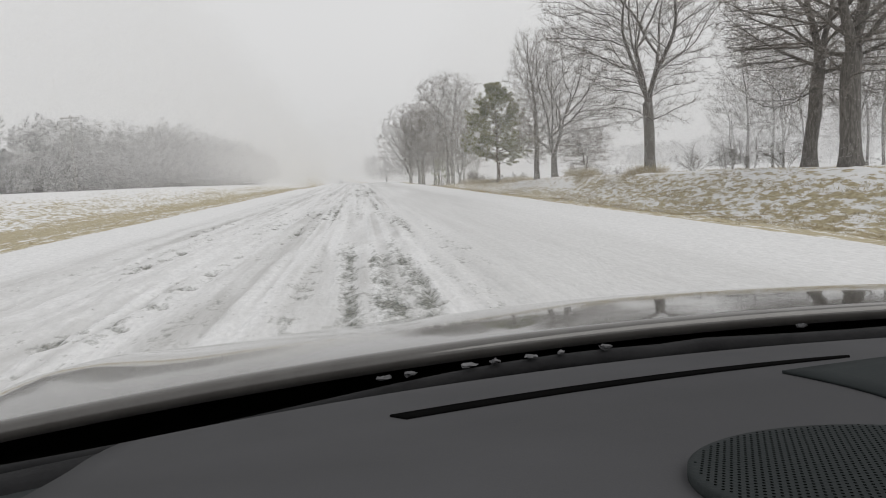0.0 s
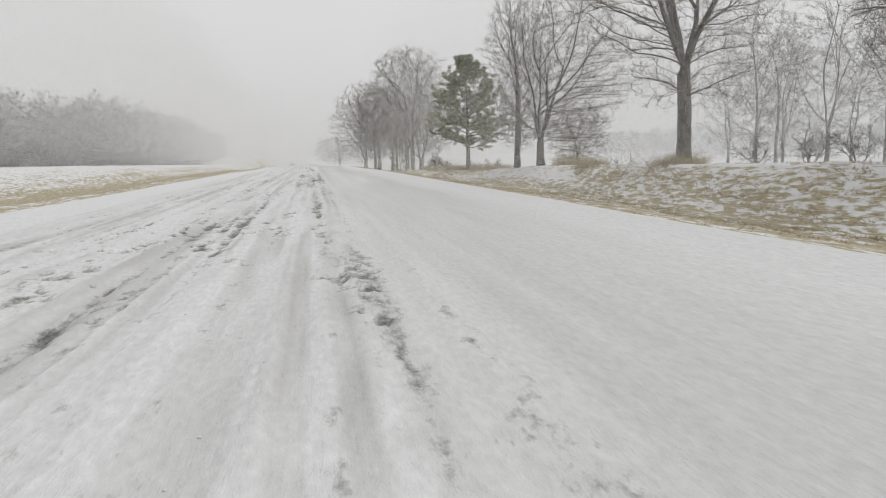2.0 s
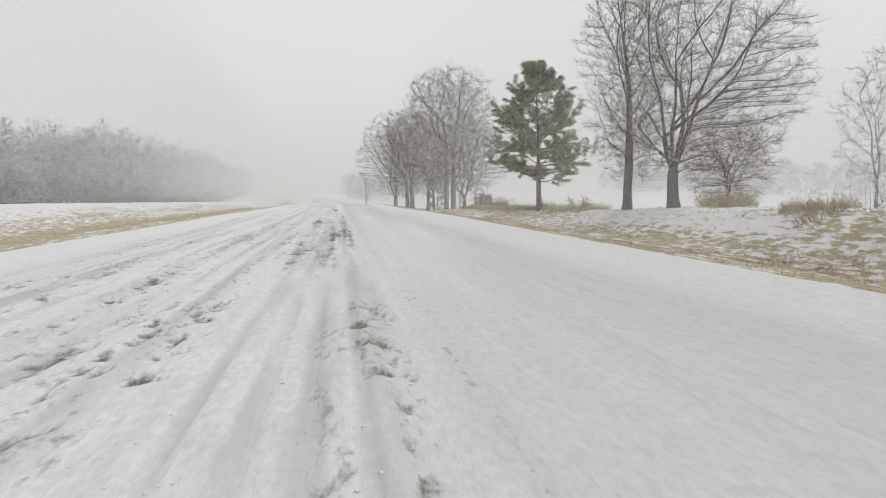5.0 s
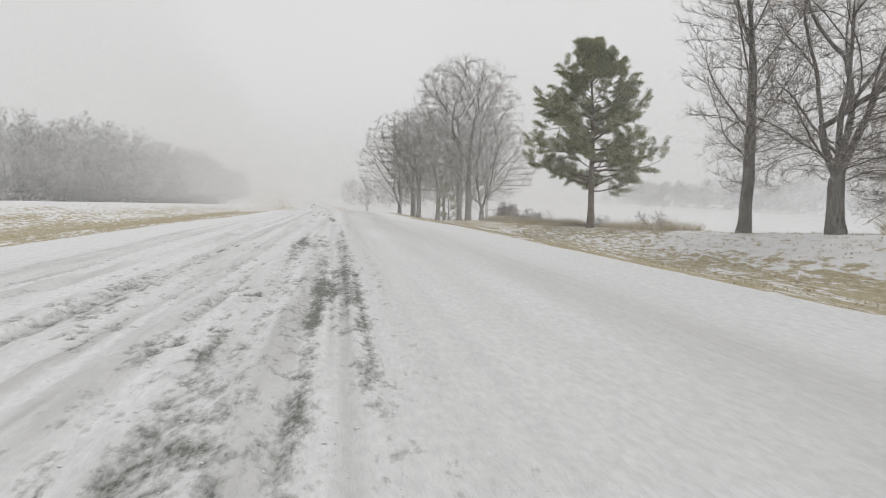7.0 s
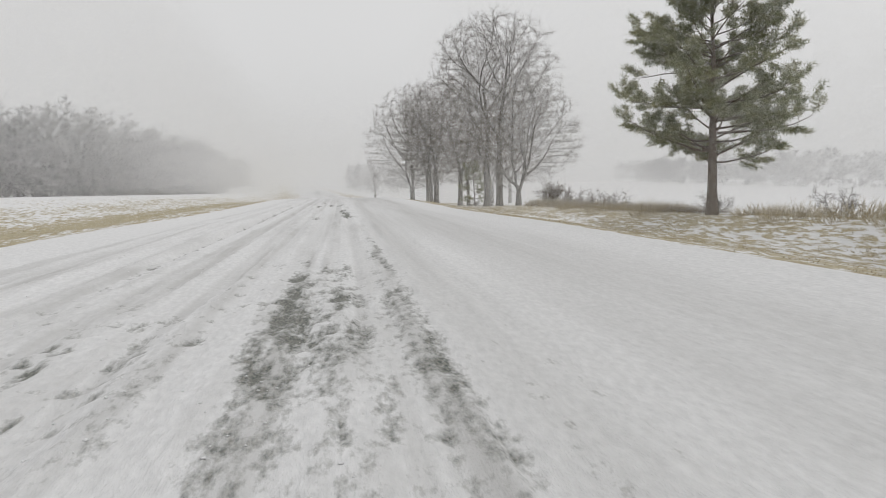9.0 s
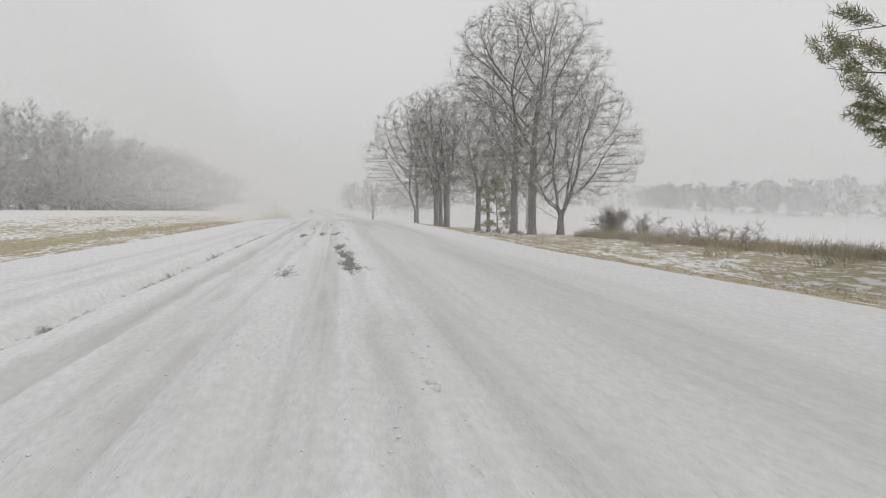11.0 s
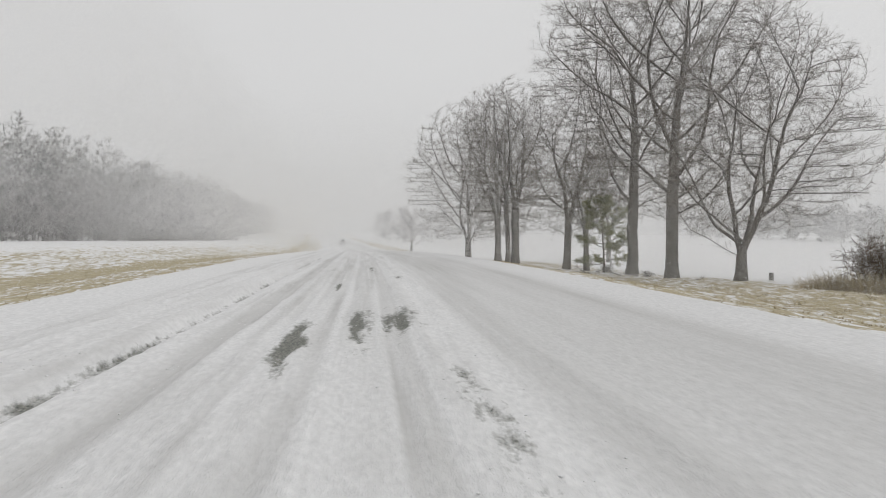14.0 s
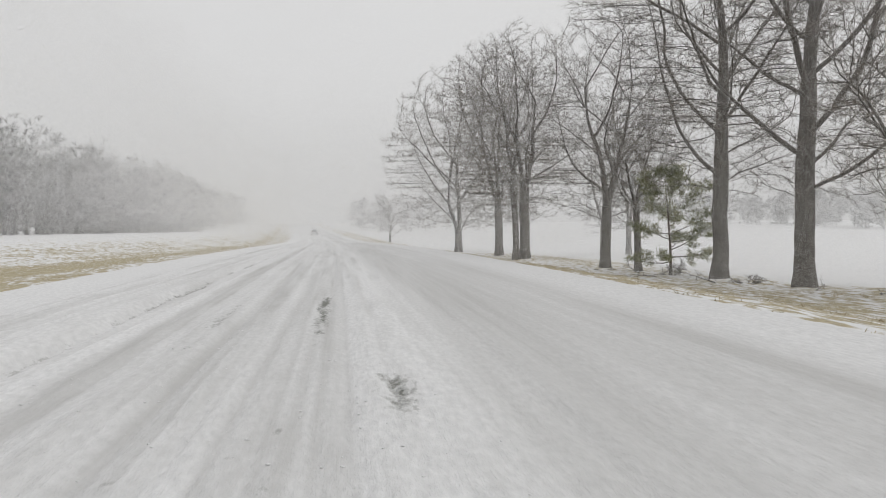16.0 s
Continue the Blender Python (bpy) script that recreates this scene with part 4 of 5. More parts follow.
def mist(density, x0, x1, y0, y1, top, seed, least=16.0, wide=0.055, long=100, lifted=False):
    """Hair-fine pale threads in all directions, added to stand in for fog; density is the share of light they stop in a
    metre, top(x, y) how high they hang.
    Threads are sized from their least distance to the camera, to stay finer than a pixel in its view."""
    r = np.random.default_rng(seed)
    gx, gy = np.meshgrid(np.linspace(x0, x1, 41), np.linspace(y0, y1, 41))
    gx, gy = (gx[:-1, :-1] + gx[1:, 1:]).ravel() / 2, (gy[:-1, :-1] + gy[1:, 1:]).ravel() / 2
    cx, cy = (x1 - x0) / 40, (y1 - y0) / 40
    high, size = top(gx, gy), np.maximum(least, np.maximum(np.where(gx < 0, 2.56, 1.66) * np.abs(gx), gy - 125)) / 1361
    count = density * cx * cy * high / (0.46 * wide * long * size * size)
    count = np.floor(count + r.random(len(count))).astype(int)
    c = np.repeat(np.arange(len(gx)), count)
    n = len(c)
    x, y = gx[c] + cx * (r.random(n) - 0.5), gy[c] + cy * (r.random(n) - 0.5)
    # thinning out towards the top
    z = high[c] * 2.2 * (1 - (1 - r.random(n)) ** 0.4)
    if lifted:
        z = high[c] * (0.02 + 1.9 * r.beta(1.25, 1.9, n))
    z = z + land(x, y) + 0.05
    p, size = np.stack([x, y, z], 1), size[c] * (0.7 + 0.6 * r.random(n))
    turn, yaw = r.random(n) * np.pi, r.normal(0, 0.15, n)
    side = np.stack([np.cos(turn) * np.cos(yaw), np.cos(turn) * np.sin(yaw), np.sin(turn)], 1)
    up = np.stack([-np.sin(turn), 0 * yaw, np.cos(turn)], 1)
    side, up = side * (0.5 * long * size)[:, None], up * (0.5 * wide * size)[:, None]
    v = np.stack([p - side - up, p - side + up, p + side], 1)
    return v[v[:, :, 2].min(1) > land(v[:, 2, 0], v[:, 2, 1]) - 1.0].reshape(-1, 3)


MIST = [
    mist(0.0068, -46, -9, 25, 330, lambda x, y: 3 + 0.6 * np.abs(x), 1, lifted=True),
    mist(0.0060, 9, 24, 30, 226, lambda x, y: 2.0 + 0.9 * np.abs(x), 2, least=20),
    mist(0.0050, -9, 9, 152, 228, lambda x, y: 10 + 0 * x, 3, least=28),
    mist(0.0075, 24, 40, 40, 226, lambda x, y: 12 + 0 * x, 8),
    mist(0.0060, 40, 120, 60, 226, lambda x, y: 12 + 0 * x, 9),
    mist(0.0090, 120, 205, 100, 330, lambda x, y: 22 + 0 * x, 12),
    mist(0.0050, -46, 110, 228, 310, lambda x, y: 15 + 0 * x, 10),
    mist(0.0075, -46, 110, 310, 520, lambda x, y: 17 + 0.03 * (y - 310), 11),
]
threads = np.concatenate(MIST)
tagged(new("mist", mesh_from("mist", threads, np.arange(len(threads)).reshape(-1, 3), mist_mat)), "pale freezing mist hanging over verge and fields", "mist", kind="stuff")

# ---- dry grass on the verges ----
def tufts(count, u0, u1, y0, y1, tall, seed, blades=5, lean=0.5, gate=0.45):
    r = np.random.default_rng(seed)
    u, y = u0 + (u1 - u0) * r.random(count), y0 + (y1 - y0) * r.random(count)
    x = u - narrow(u, y) + road_mid(y)
    keep = fbm(u * 1.9, y * 0.22, 23) + 0.35 * (fbm(x * 0.35, y * 0.16, 21) - 0.5) + 0.10 * r.random(count) > gate
    x, y = x[keep], y[keep]
    root = np.repeat(np.stack([x, y, land(x, y) - 0.02], 1), blades, 0)
    n = len(root)
    root[:, :2] += r.normal(0, 0.06, (n, 2))
    way = unit(np.stack([r.normal(0, lean, n), r.normal(0, lean, n), 0.5 + 0.6 * r.random(n)], 1))
    long = tall * (0.5 + 0.8 * r.random(n))
    across = unit(np.cross(way, r.normal(0, 1, (n, 3)))) * (0.008 + 0.010 * r.random(n))[:, None]
    return np.stack([root - across, root + across, root + way * long[:, None]], 1).reshape(-1, 3)


GRASS = np.concatenate([
    tufts(9000, 13, 18.2, 14, 66, 0.13, 105, lean=1.1, gate=0.51),
    tufts(9000, 7.7, 16.5, 16, 80, 0.08, 101, lean=1.2, gate=0.48),
    tufts(8000, 7.7, 16.5, 80, 155, 0.08, 102, lean=1.2, gate=0.48),
    tufts(5000, 15, 19.5, 25, 150, 0.14, 103, lean=1.0, gate=0.52),
    tufts(5500, -16.5, -8.0, 18, 150, 0.08, 104, lean=1.2, gate=0.48),
])
tagged(new("dry_grass", mesh_from("dry_grass", GRASS, np.arange(len(GRASS)).reshape(-1, 3), straw_mat)), "matted dry tan grass poking through thin snow", "grass", kind="stuff")


def clump(label, x, y, wide, tall, count, seed, mat, thick=0.016, name="grass_clump", category="grass"):
    """A shaggy clump of standing stems round one root patch."""
    r = np.random.default_rng(seed)
    a, d = r.random(count) * 6.28, wide * np.sqrt(r.random(count))
    px, py = x + d * np.cos(a), y + d * np.sin(a)
    root = np.stack([px, py, land(px, py) - 0.03], 1)
    way = np.stack([np.cos(a) * 0.5 + r.normal(0, 0.45, count), np.sin(a) * 0.5 + r.normal(0, 0.45, count), np.ones(count)], 1)
    long = tall * (0.45 + 0.6 * r.random(count)) * (1 - 0.4 * (d / wide) ** 2)
    pts = run_out(root, way, long, 4, 0.12, -0.04, r)
    v, f = tubes(pts, np.tile(thick * np.array([[1, 0.8, 0.6, 0.25]]), (count, 1)), 3)
    me = mesh_from(name, v - np.array([x, y, float(land(x, y))]), f, mat)
    ob = tagged(new(name, me), label, category, "clumps on the bank")
    ob.location = (x, y, float(land(x, y)))
    return ob


for n, (x, y, w, t) in enumerate(((21.2, 73.6, 1.3, 1.5), (20.6, 71.5, 1.1, 0.9), (21.9, 74.6, 1.2, 1.4), (18.2, 60.5, 1.0, 0.9), (18.6, 62.6, 0.8, 0.7), (18.6, 50.4, 1.1, 0.9), (19.6, 50.4, 1.0, 1.0), (18.9, 88.5, 1.3, 0.9), (19.0, 91.5, 1.5, 1.0), (18.4, 94.5, 1.4, 0.9), (18.8, 97.5, 1.2, 0.8), (18.0, 107, 1.5, 0.9), (18.5, 111, 1.6, 1.0), (17.8, 114.5, 1.5, 0.9), (18.6, 118, 1.6, 1.0), (18.0, 122, 1.5, 0.9), (19.0, 126, 1.6, 1.0), (18.8, 131, 1.5, 1.0), (19.4, 134.5, 1.5, 1.2), (19.3, 136.4, 1.6, 1.3), (19.0, 138.0, 1.3, 0.8))):
    clump("shaggy clump of tall dry tan grass on the bank", x, y, w, t, 330, 200 + n, straw_mat, 0.011)


brown_mat = material("brown_dead_stalks", ((0.20, 0.165, 0.125), (0.34, 0.29, 0.22)), scale=1.5, rough=0.9, bump=0.0)
cr = np.random.default_rng(77)
for n in range(22):
    y = 104 + 34 * (n + 0.6 * cr.random()) / 22
    clump("thick tangle of brown dead stalks along the bank", 18.9 + 1.2 * cr.random(), y, 1.5, 0.6 + 0.3 * cr.random(), 210, 240 + n, brown_mat, 0.012)


def bush(label, x, y, height, wide, seed, stems=14, mat=None):
    """A leafless tangle of arching stems with side shoots."""
    r = np.random.default_rng(seed)
    a = r.random(stems) * 6.28
    root = np.stack([0.25 * wide * np.cos(a), 0.25 * wide * np.sin(a), -0.05 + 0 * a], 1)
    way = np.stack([np.cos(a) * wide / height, np.sin(a) * wide / height, np.ones(stems)], 1)
    p1 = run_out(root, way, height * (0.8 + 0.5 * r.random(stems)), 6, 0.18, -0.02, r)
    r1 = np.tile(0.016 * np.linspace(1, 0.35, 6)[None], (stems, 1))
    at, d, who, th, fr = sprout(p1, r1, 12, 0.15, 1.0, 45, 15, r)
    p2 = run_out(at, d, height * 0.35 * (0.5 + r.random(len(at))), 4, 0.22, 0.0, r)
    r2 = np.tile(0.009 * np.linspace(1, 0.5, 4)[None], (len(at), 1))
    at, d, who, th, fr = sprout(p2, r2, 6, 0.2, 1.0, 45, 15, r)
    p3 = run_out(at, d, height * 0.16 * (0.5 + r.random(len(at))), 2, 0.2, 0.0, r)
    v, f = joined([tubes(p1, r1, 4), tubes(p2, r2, 3), tubes(p3, np.tile(np.array([[0.006, 0.004]]), (len(p3), 1)), 3)])
    ob = tagged(new("bush", mesh_from("bush", v, f, mat or bramble_mat)), label, "bush", "bushes on the bank")
    ob.location = (x, y, float(land(x, y)))
    return ob


bush("dense dark bramble bush on the grassy bank", 19.8, 136, 1.75, 0.5, 301, 40)
bush("leafless arching bush on the grassy bank", 19.8, 129.8, 1.5, 0.9, 302, 9)
bush("leafless bush with reddish-brown stems among dry grass", 18.9, 119.5, 1.1, 0.8, 303, 7)
bush("dark tangled bush beside dry grass", 19.2, 124, 1.1, 0.7, 304, 7)
for n, (x, y, h) in enumerate(((20.2, 45, 1.3), (20.6, 42, 1.4), (20.3, 38.6, 1.3), (21, 36.5, 1.2), (19.6, 103.5, 1.0), (18.6, 115.8, 1.2), (19.4, 93, 0.9), (17.0, 163, 0.8), (17.6, 156.5, 0.5))):
    bush("thin leafless shrub with grey-brown stems on the bank", x, y, h, 0.8, 310 + n, 7, grey_twig_mat)


# ---- utility pole by the woods ----
def cylinder(bm, r, depth, m, seg=12, r2=None):
    bmesh.ops.create_cone(bm, cap_ends=True, segments=seg, radius1=r, radius2=r if r2 is None else r2, depth=depth, matrix=m)


def block(bm, sx, sy, sz, m, bevel=0.0):
    out = bmesh.ops.create_cube(bm, size=1, matrix=m @ Matrix.Diagonal((sx, sy, sz, 1)))
    if bevel:
        edges = {e for v in out["verts"] for e in v.link_edges}
        bmesh.ops.bevel(bm, geom=list(edges), offset=bevel, segments=2, affect="EDGES", clamp_overlap=True)


def utility_pole(x, y, height):
    pole = thing("utility_pole", "weathered wooden utility pole with one crossarm by the woods", "utility pole")
    pole.location = (x, y, float(land(x, y)))
    bm = bmesh.new()
    cylinder(bm, 0.16, height + 0.3, pose(0, 0, height / 2 - 0.15), 12, 0.11)
    part("post", bm, pole_mat, pole)
    bm = bmesh.new()
    block(bm, 3.0, 0.14, 0.18, pose(0, -0.15, height - 0.55), 0.01)
    part("crossarm", bm, pole_mat, pole)
    for k in (-1.35, -0.55, 0.55, 1.35):
        bm = bmesh.new()
        cylinder(bm, 0.05, 0.2, pose(k, -0.15, height - 0.4), 8, 0.03)
        part("insulator", bm, pole_mat, pole, "small grey insulator")


for n, (x, y) in enumerate(((19.1, 57.6), (19.6, 56.2), (19.0, 59.4), (19.8, 55.0))):
    clump("thin cluster of tall dead weed stalks on the snowy bank", x, y, 0.8, 1.7, 24, 280 + n, bramble_mat, 0.006, "weed_cluster", "weeds")

utility_pole(-46.5, 133, 12.6)

# ---- a short marker post at the row's end ----
marker = thing("marker_post", "short grey wooden marker post in the snowy verge", "post")
marker.location = (21.65, 147.5, float(land(21.65, 147.5)))
bm = bmesh.new()
cylinder(bm, 0.13, 0.7, pose(0, 0, 0.06), 10, 0.12)
part("post", bm, hazed_bark_mat, marker)

# ---- the car in which the drive begins: bonnet, cowl, wiper and dashboard ----
paint_mat = material("grey_brown_metallic_paint", ((0.075, 0.07, 0.066), (0.10, 0.095, 0.09)), scale=30, rough=0.10, bump=0.0, metal=0.1, fine=300, spec=0.4)
coat = paint_mat.node_tree.nodes["Principled BSDF"]
coat.inputs["Coat Weight"].default_value, coat.inputs["Coat Roughness"].default_value = 0.6, 0.03
black_mat = material("black_plastic", ((0.010, 0.010, 0.011), (0.02, 0.02, 0.021)), scale=20, rough=0.7, bump=0.15, fine=200, spec=0.12)
dash_mat = material("charcoal_soft_plastic", ((0.060, 0.060, 0.063), (0.076, 0.076, 0.080)), scale=6, rough=0.95, bump=0.08, fine=900, spec=0.06)
dark_dash_mat = material("dark_dash_plastic", ((0.028, 0.032, 0.033), (0.040, 0.045, 0.046)), scale=6, rough=0.95, bump=0.1, fine=500, spec=0.05)
void_mat = material("hole_shade_black", ((0.004, 0.004, 0.004), (0.006, 0.006, 0.006)), rough=1.0, bump=0.0, spec=0.0)
rubber_mat = material("tyre_rubber", ((0.015, 0.015, 0.015), (0.03, 0.03, 0.03)), scale=15, rough=0.85, bump=0.3)
steel_mat = material("wheel_alloy", ((0.35, 0.35, 0.36), (0.45, 0.45, 0.46)), scale=10, rough=0.35, bump=0.05, metal=0.9)
slush_mat = material("clinging_snow", ((0.05, 0.05, 0.053), (0.15, 0.15, 0.155)), scale=30, rough=0.7, bump=0.5)

car = thing("car", "grey-brown car with glossy bonnet and charcoal dashboard", "car")
car.location = (0.5, 0.3, 0.0)
BASE = np.array([0.5, 0.3, 0.0])


def sheet(name, xs, ys, height, mat, parent, label="", thick=0.015, edge=None):
    """A curved panel over a grid, with thickness. edge(x, y) may shift the grid."""
    X, Y = np.meshgrid(xs, ys)
    if edge:
        X, Y = edge(X, Y)
    Z = height(X, Y)
    top = np.stack([X, Y, Z], -1).reshape(-1, 3) - BASE
    low = top - np.array([0, 0, thick])
    r, c = len(ys), len(xs)
    f = grid_faces(r, c)
    n = r * c
    rim = np.concatenate([np.arange(c), np.arange(1, r) * c + c - 1, (r - 1) * c + np.arange(c - 2, -1, -1), np.arange(r - 2, 0, -1) * c])
    nxt = np.roll(rim, -1)
    sides = np.stack([rim, rim + n, nxt + n, nxt], 1)
    me = mesh_from(name, np.concatenate([top, low]), np.concatenate([f, f[:, ::-1] + n, sides]), mat, True)
    return child(name, me, parent, label)


def bonnet_z(x, y):
    s = np.clip(y - 0.93, 0, 2)
    z = 1.184 - 0.047 * ((x - 0.5) / 0.86) ** 2 - 0.145 * (s / 0.85) ** 1.5
    z = z + 0.006 * smooth(0.08, 0.42, x) * (1 - smooth(1.25, 1.55, x)) * smooth(0.95, 1.3, y)
    z = z + 0.010 * np.exp(-(((x + 0.40) / 0.10) ** 2)) * smooth(0.9, 1.15, y) - 0.55 * np.maximum(0, -0.38 - x) ** 1.4 - 0.9 * np.maximum(0, x - 1.62) ** 1.6
    return z - 3.2 * np.maximum(0, y - 1.80) ** 1.7


def bonnet_edge(x, y):
    back = 0.93 - 0.10 * ((x - 0.6) / 1.1) ** 2
    f = (y - 0.93) / 1.27
    nose = 2.20 - 0.28 * ((x - 0.6) / 1.2) ** 2
    return x, back + (nose - back) * f


sheet("bonnet", np.linspace(-0.66, 1.76, 60), np.linspace(0.93, 2.2, 44), bonnet_z, paint_mat, car, edge=bonnet_edge)
sheet("cowl", np.linspace(-0.68, 1.78, 40), np.linspace(0.45, 1.35, 18), lambda x, y: 1.100 + 0.02 * (y - 0.6) - 0.05 * ((x - 0.5) / 0.86) ** 2, black_mat, car, "black plastic cowl below the windscreen",
      edge=lambda x, y: (x, y - 0.10 * ((x - 0.6) / 1.1) ** 2))
# windscreen seal, a dark raised lip
u = np.linspace(-0.6, 1.7, 40)
lip = np.stack([u, 0.80 - 0.10 * ((u - 0.6) / 1.1) ** 2, 1.158 - 0.05 * ((u - 0.5) / 0.86) ** 2], 1)[None] - BASE
child("windscreen_seal", mesh_from("windscreen_seal", *tubes(lip, np.full((1, 40), 0.022), 8), black_mat, True), car)
u = np.linspace(-0.34, 0.66, 20)
arm = np.stack([u, 0.865 - 0.10 * ((u - 0.6) / 1.1) ** 2 + 0.015 * (u > 0.3), 1.166 - 0.045 * ((u - 0.55) / 0.86) ** 2 + 0.006 * np.sin(u * 9)], 1)[None] - BASE
wiper = child("wiper", mesh_from("wiper", *tubes(arm, 0.013 * np.linspace(0.45, 1, 20)[None], 8), black_mat, True), car, "black windscreen wiper with bits of clinging snow")
sr = np.random.default_rng(9)
for k in (0.02, 0.045, 0.10, 0.125, 0.16, 0.19, 0.235, 0.44):
    bm = bmesh.new()
    bmesh.ops.create_icosphere(bm, subdivisions=2, radius=0.0040, matrix=Matrix.Translation((k - BASE[0], 0.862 - 0.10 * ((k - 0.6) / 1.1) ** 2 - BASE[1], 1.184 - 0.045 * ((k - 0.55) / 0.86) ** 2)) @ Matrix.Diagonal((0.7 + 1.4 * sr.random(), 1.0, 0.45, 1)))
    for v in bm.verts:
        v.co += Vector(sr.normal(0, 0.0007, 3))
    part("snow_lump", bm, slush_mat, wiper, "small lump of clinging snow")


def dash_z(x, y):
    return 1.199 - 0.046 * ((x - 0.40) / 0.62) ** 2 * smooth(0.30, 0.74, y) + 0.10 * (0.74 - y) - 3.0 * np.maximum(0, y - 0.725) ** 1.5


def dash_edge(x, y):
    f = (x + 0.2) / 1.6
    left = -0.174 - 0.137 * (y - 0.559) + 0.5 * np.maximum(0, y - 0.68) ** 1.2
    return left + (1.4 - left) * f, y


dashboard = sheet("dashboard", np.linspace(-0.2, 1.4, 60), np.linspace(0.16, 0.745, 36), dash_z, dash_mat, car, "charcoal soft-touch dashboard top", 0.05, dash_edge)
sheet("dash_side", np.linspace(-0.75, -0.13, 18), np.linspace(0.1, 0.70, 12), lambda x, y: dash_z(np.maximum(x, -0.25), y) - 0.016 - 0.15 * np.maximum(0, -0.25 - x), dark_dash_mat, dashboard, "darker dashboard side panel", 0.04)
# Black strip laid on the dashboard stands in for the slot's shade
sheet("vent_slot", np.linspace(0, 1, 40), np.linspace(0, 1, 3), lambda x, y: dash_z(x, y) + 0.0015, void_mat, dashboard, "narrow black strip as shade in the defroster slot", 0.002,
      lambda a, b: (0.019 + 0.33 * a + 0.01 * (1 - b) * (1 - a), 0.620 + 0.045 * a - 0.017 * a * a + (b - 0.5) * (0.003 + 0.016 * (1 - a) ** 0.6)))
sheet("side_vent_panel", np.linspace(0, 1, 16), np.linspace(0, 1, 8), lambda x, y: dash_z(x, y) + 0.002, dark_dash_mat, dashboard, "dark vent panel set in the dashboard", 0.002,
      lambda a, b: (0.277 + 0.008 * np.sin(b * 3.0) + 0.30 * a, 0.47 + b * (0.142 + 0.06 * a)))
sheet("speaker_grille", np.linspace(-1, 1, 30), np.linspace(-1, 1, 30), lambda x, y: dash_z(x, y) + 0.004, dark_dash_mat, dashboard, "perforated round speaker grille", 0.006,
      lambda a, b: (0.197 + 0.073 * a * np.sqrt(1 - b * b / 2), 0.394 + 0.072 * b * np.sqrt(1 - a * a / 2)))
# Black dots laid on the grille stand in for shade in its holes
hx, hy = np.meshgrid(np.arange(0.122, 0.272, 0.0030), np.arange(0.322, 0.467, 0.0030))
hx = hx + 0.0015 * (np.arange(hx.shape[0]) % 2)[:, None]
ok = np.hypot((hx - 0.197) / 0.070, (hy - 0.394) / 0.069) < 1
hx, hy = hx[ok], hy[ok]
ang = np.arange(6) * 1.0472
dots = np.stack([hx[:, None] + 0.0007 * np.cos(ang), hy[:, None] + 0.0007 * np.sin(ang), (dash_z(hx, hy) + 0.0046)[:, None] + 0 * ang[None]], -1).reshape(-1, 3) - BASE
fi = np.arange(len(hx))[:, None] * 6
tri = np.concatenate([fi + np.array([[0, k, k + 1]]) for k in range(1, 5)])
tagged(child("perforation", mesh_from("perforation", dots, tri, void_mat), dashboard), kind="stuff")


def tub(name, x0, x1, y0, y1, z0, z1, mat, bevel=0.05):
    bm = bmesh.new()
    block(bm, x1 - x0, y1 - y0, z1 - z0, Matrix.Translation(Vector(((x0 + x1) / 2, (y0 + y1) / 2, (z0 + z1) / 2)) - Vector(BASE)), bevel)
    return part(name, bm, mat, car)


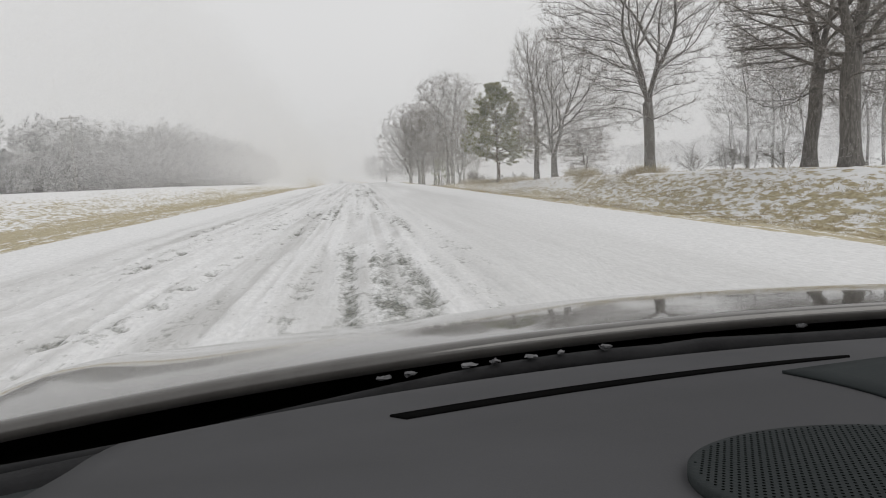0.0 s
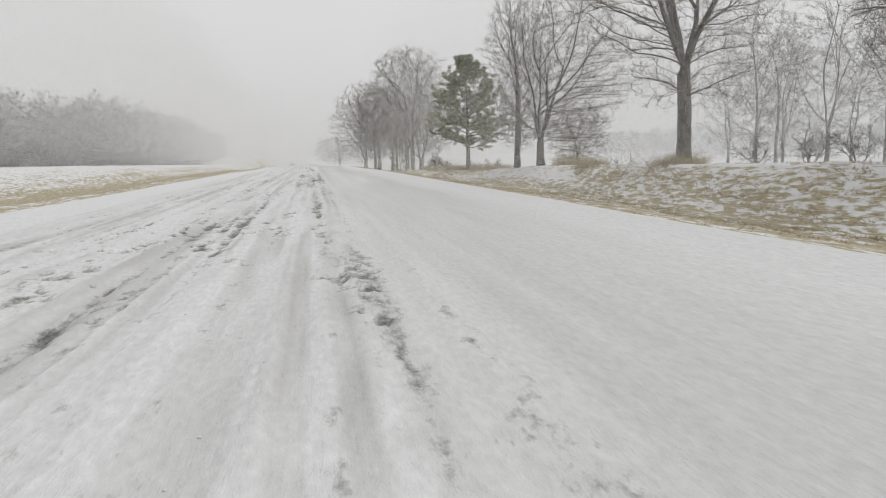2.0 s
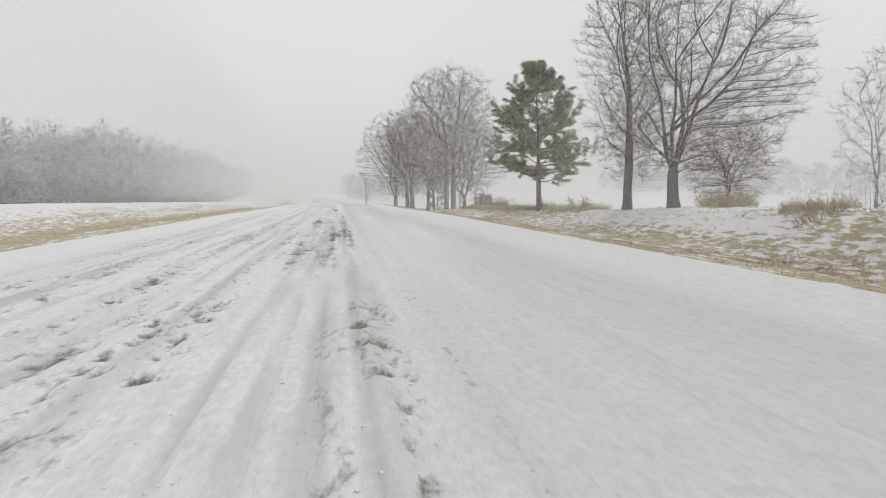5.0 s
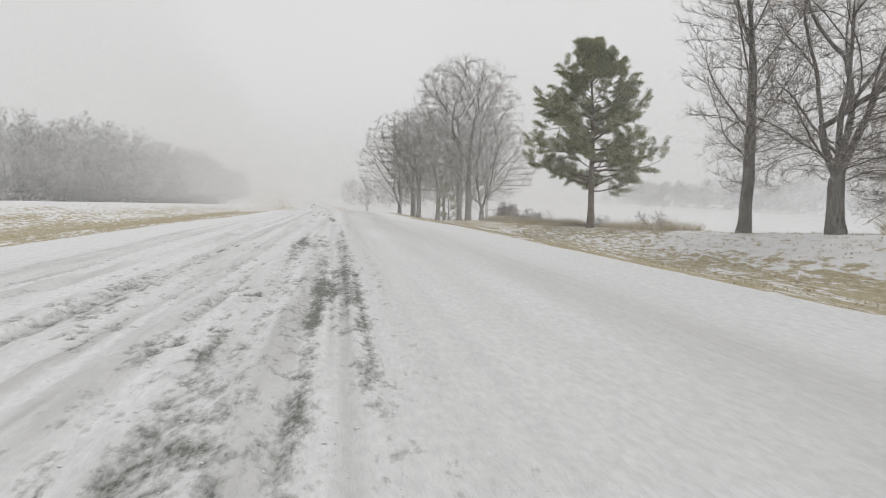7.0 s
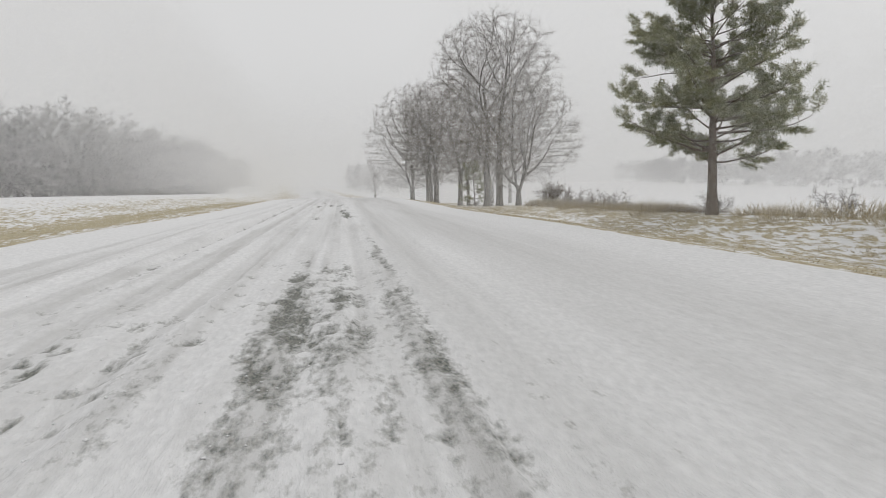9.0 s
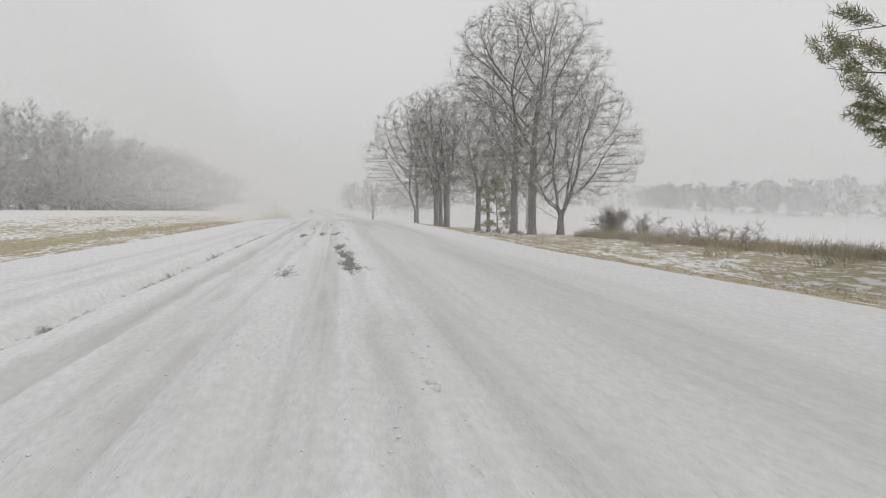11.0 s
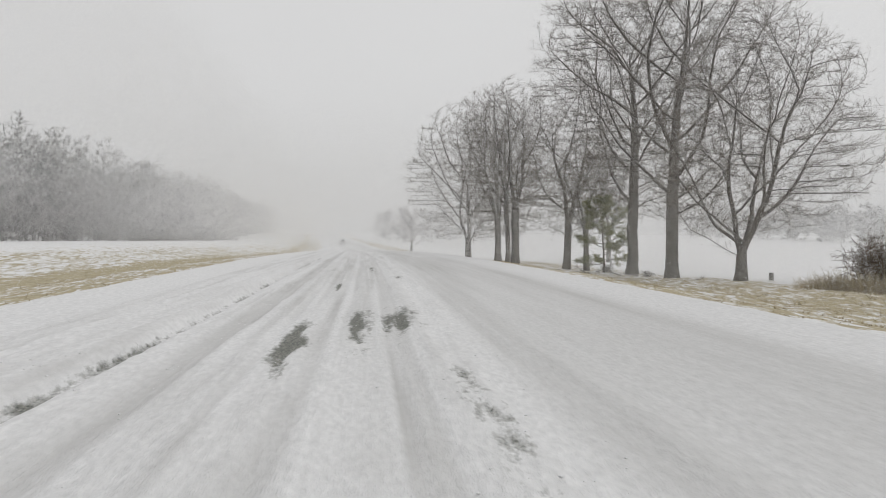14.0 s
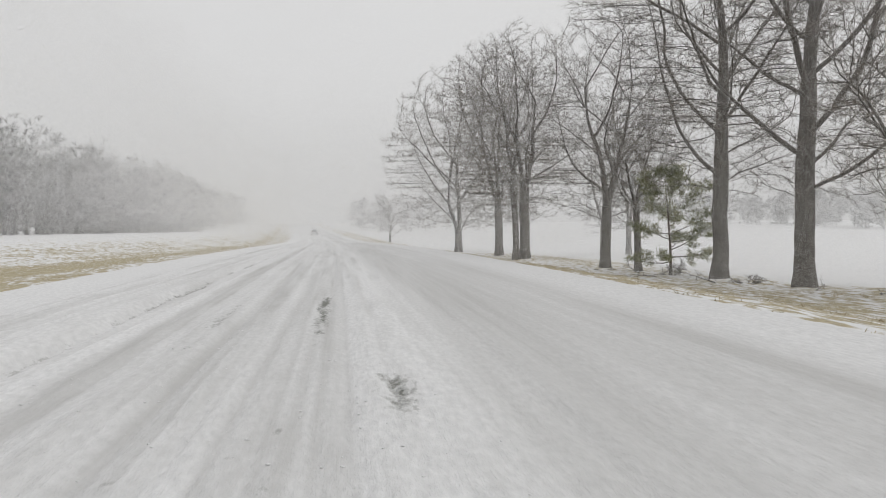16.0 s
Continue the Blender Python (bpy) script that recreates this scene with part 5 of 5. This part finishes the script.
tub("fender", -0.50, -0.30, 0.95, 1.75, 0.45, 0.93, paint_mat, 0.06)
tub("fender", 1.40, 1.60, 0.95, 1.75, 0.45, 0.93, paint_mat, 0.06)
tub("front_bumper", -0.40, 1.50, 1.62, 2.02, 0.34, 0.80, black_mat, 0.08)
tub("door", -0.50, -0.42, -0.6, 0.62, 0.34, 1.02, paint_mat, 0.03)
tub("door", 1.52, 1.60, -0.6, 0.62, 0.34, 1.02, paint_mat, 0.03)
tub("floor_pan", -0.42, 1.52, -0.9, 1.62, 0.24, 0.33, black_mat, 0.02)
for wx in (-0.36, 1.46):
    for wy in (1.30, -0.75):
        wheel = thing("wheel", "", "")
        wheel.parent = car
        bm = bmesh.new()
        cylinder(bm, 0.34, 0.22, Matrix.Translation(Vector((wx, wy, 0.36)) - Vector(BASE)) @ pose(0, 0, 0, 0, 90, 0), 28)
        part("tyre", bm, rubber_mat, wheel)
        bm = bmesh.new()
        cylinder(bm, 0.22, 0.235, Matrix.Translation(Vector((wx, wy, 0.36)) - Vector(BASE)) @ pose(0, 0, 0, 0, 90, 0), 20)
        part("rim", bm, steel_mat, wheel)

# ---- the car far ahead on the road ----
lamp_mat = material("red_lamp_glass", ((0.25, 0.02, 0.02), (0.35, 0.03, 0.03)), rough=0.3, bump=0.0)
window_mat = material("dark_window_glass", ((0.10, 0.10, 0.105), (0.14, 0.14, 0.145)), rough=0.2, bump=0.0)
pale_mat = material("pale_silver_paint", ((0.50, 0.50, 0.50), (0.58, 0.58, 0.58)), scale=5, rough=0.4, bump=0.0)
lead = thing("sedan", "small pale silver car far ahead on the snowy road", "car")
lead.location = (float(road_mid(352)) - 0.8, 352, float(road_z(352)) + 0.05)
for name, m, size, at, bev in (("body", pale_mat, (1.8, 4.4, 0.62), (0, 0, 0.62), 0.14), ("cabin", window_mat, (1.5, 2.1, 0.55), (0, -0.2, 1.16), 0.2), ("rear_bumper", pale_mat, (1.7, 0.2, 0.25), (0, -2.2, 0.45), 0.05), ("tail_lamp", lamp_mat, (0.3, 0.1, 0.16), (-0.7, -2.2, 0.78), 0.03), ("tail_lamp", lamp_mat, (0.3, 0.1, 0.16), (0.7, -2.2, 0.78), 0.03)):
    bm = bmesh.new()
    block(bm, *size, pose(*at), bev)
    part(name, bm, m, lead)
for wx in (-0.8, 0.8):
    for wy in (-1.35, 1.35):
        bm = bmesh.new()
        cylinder(bm, 0.32, 0.2, pose(wx, wy, 0.32, 0, 90, 0), 16)
        part("wheel", bm, rubber_mat, lead)
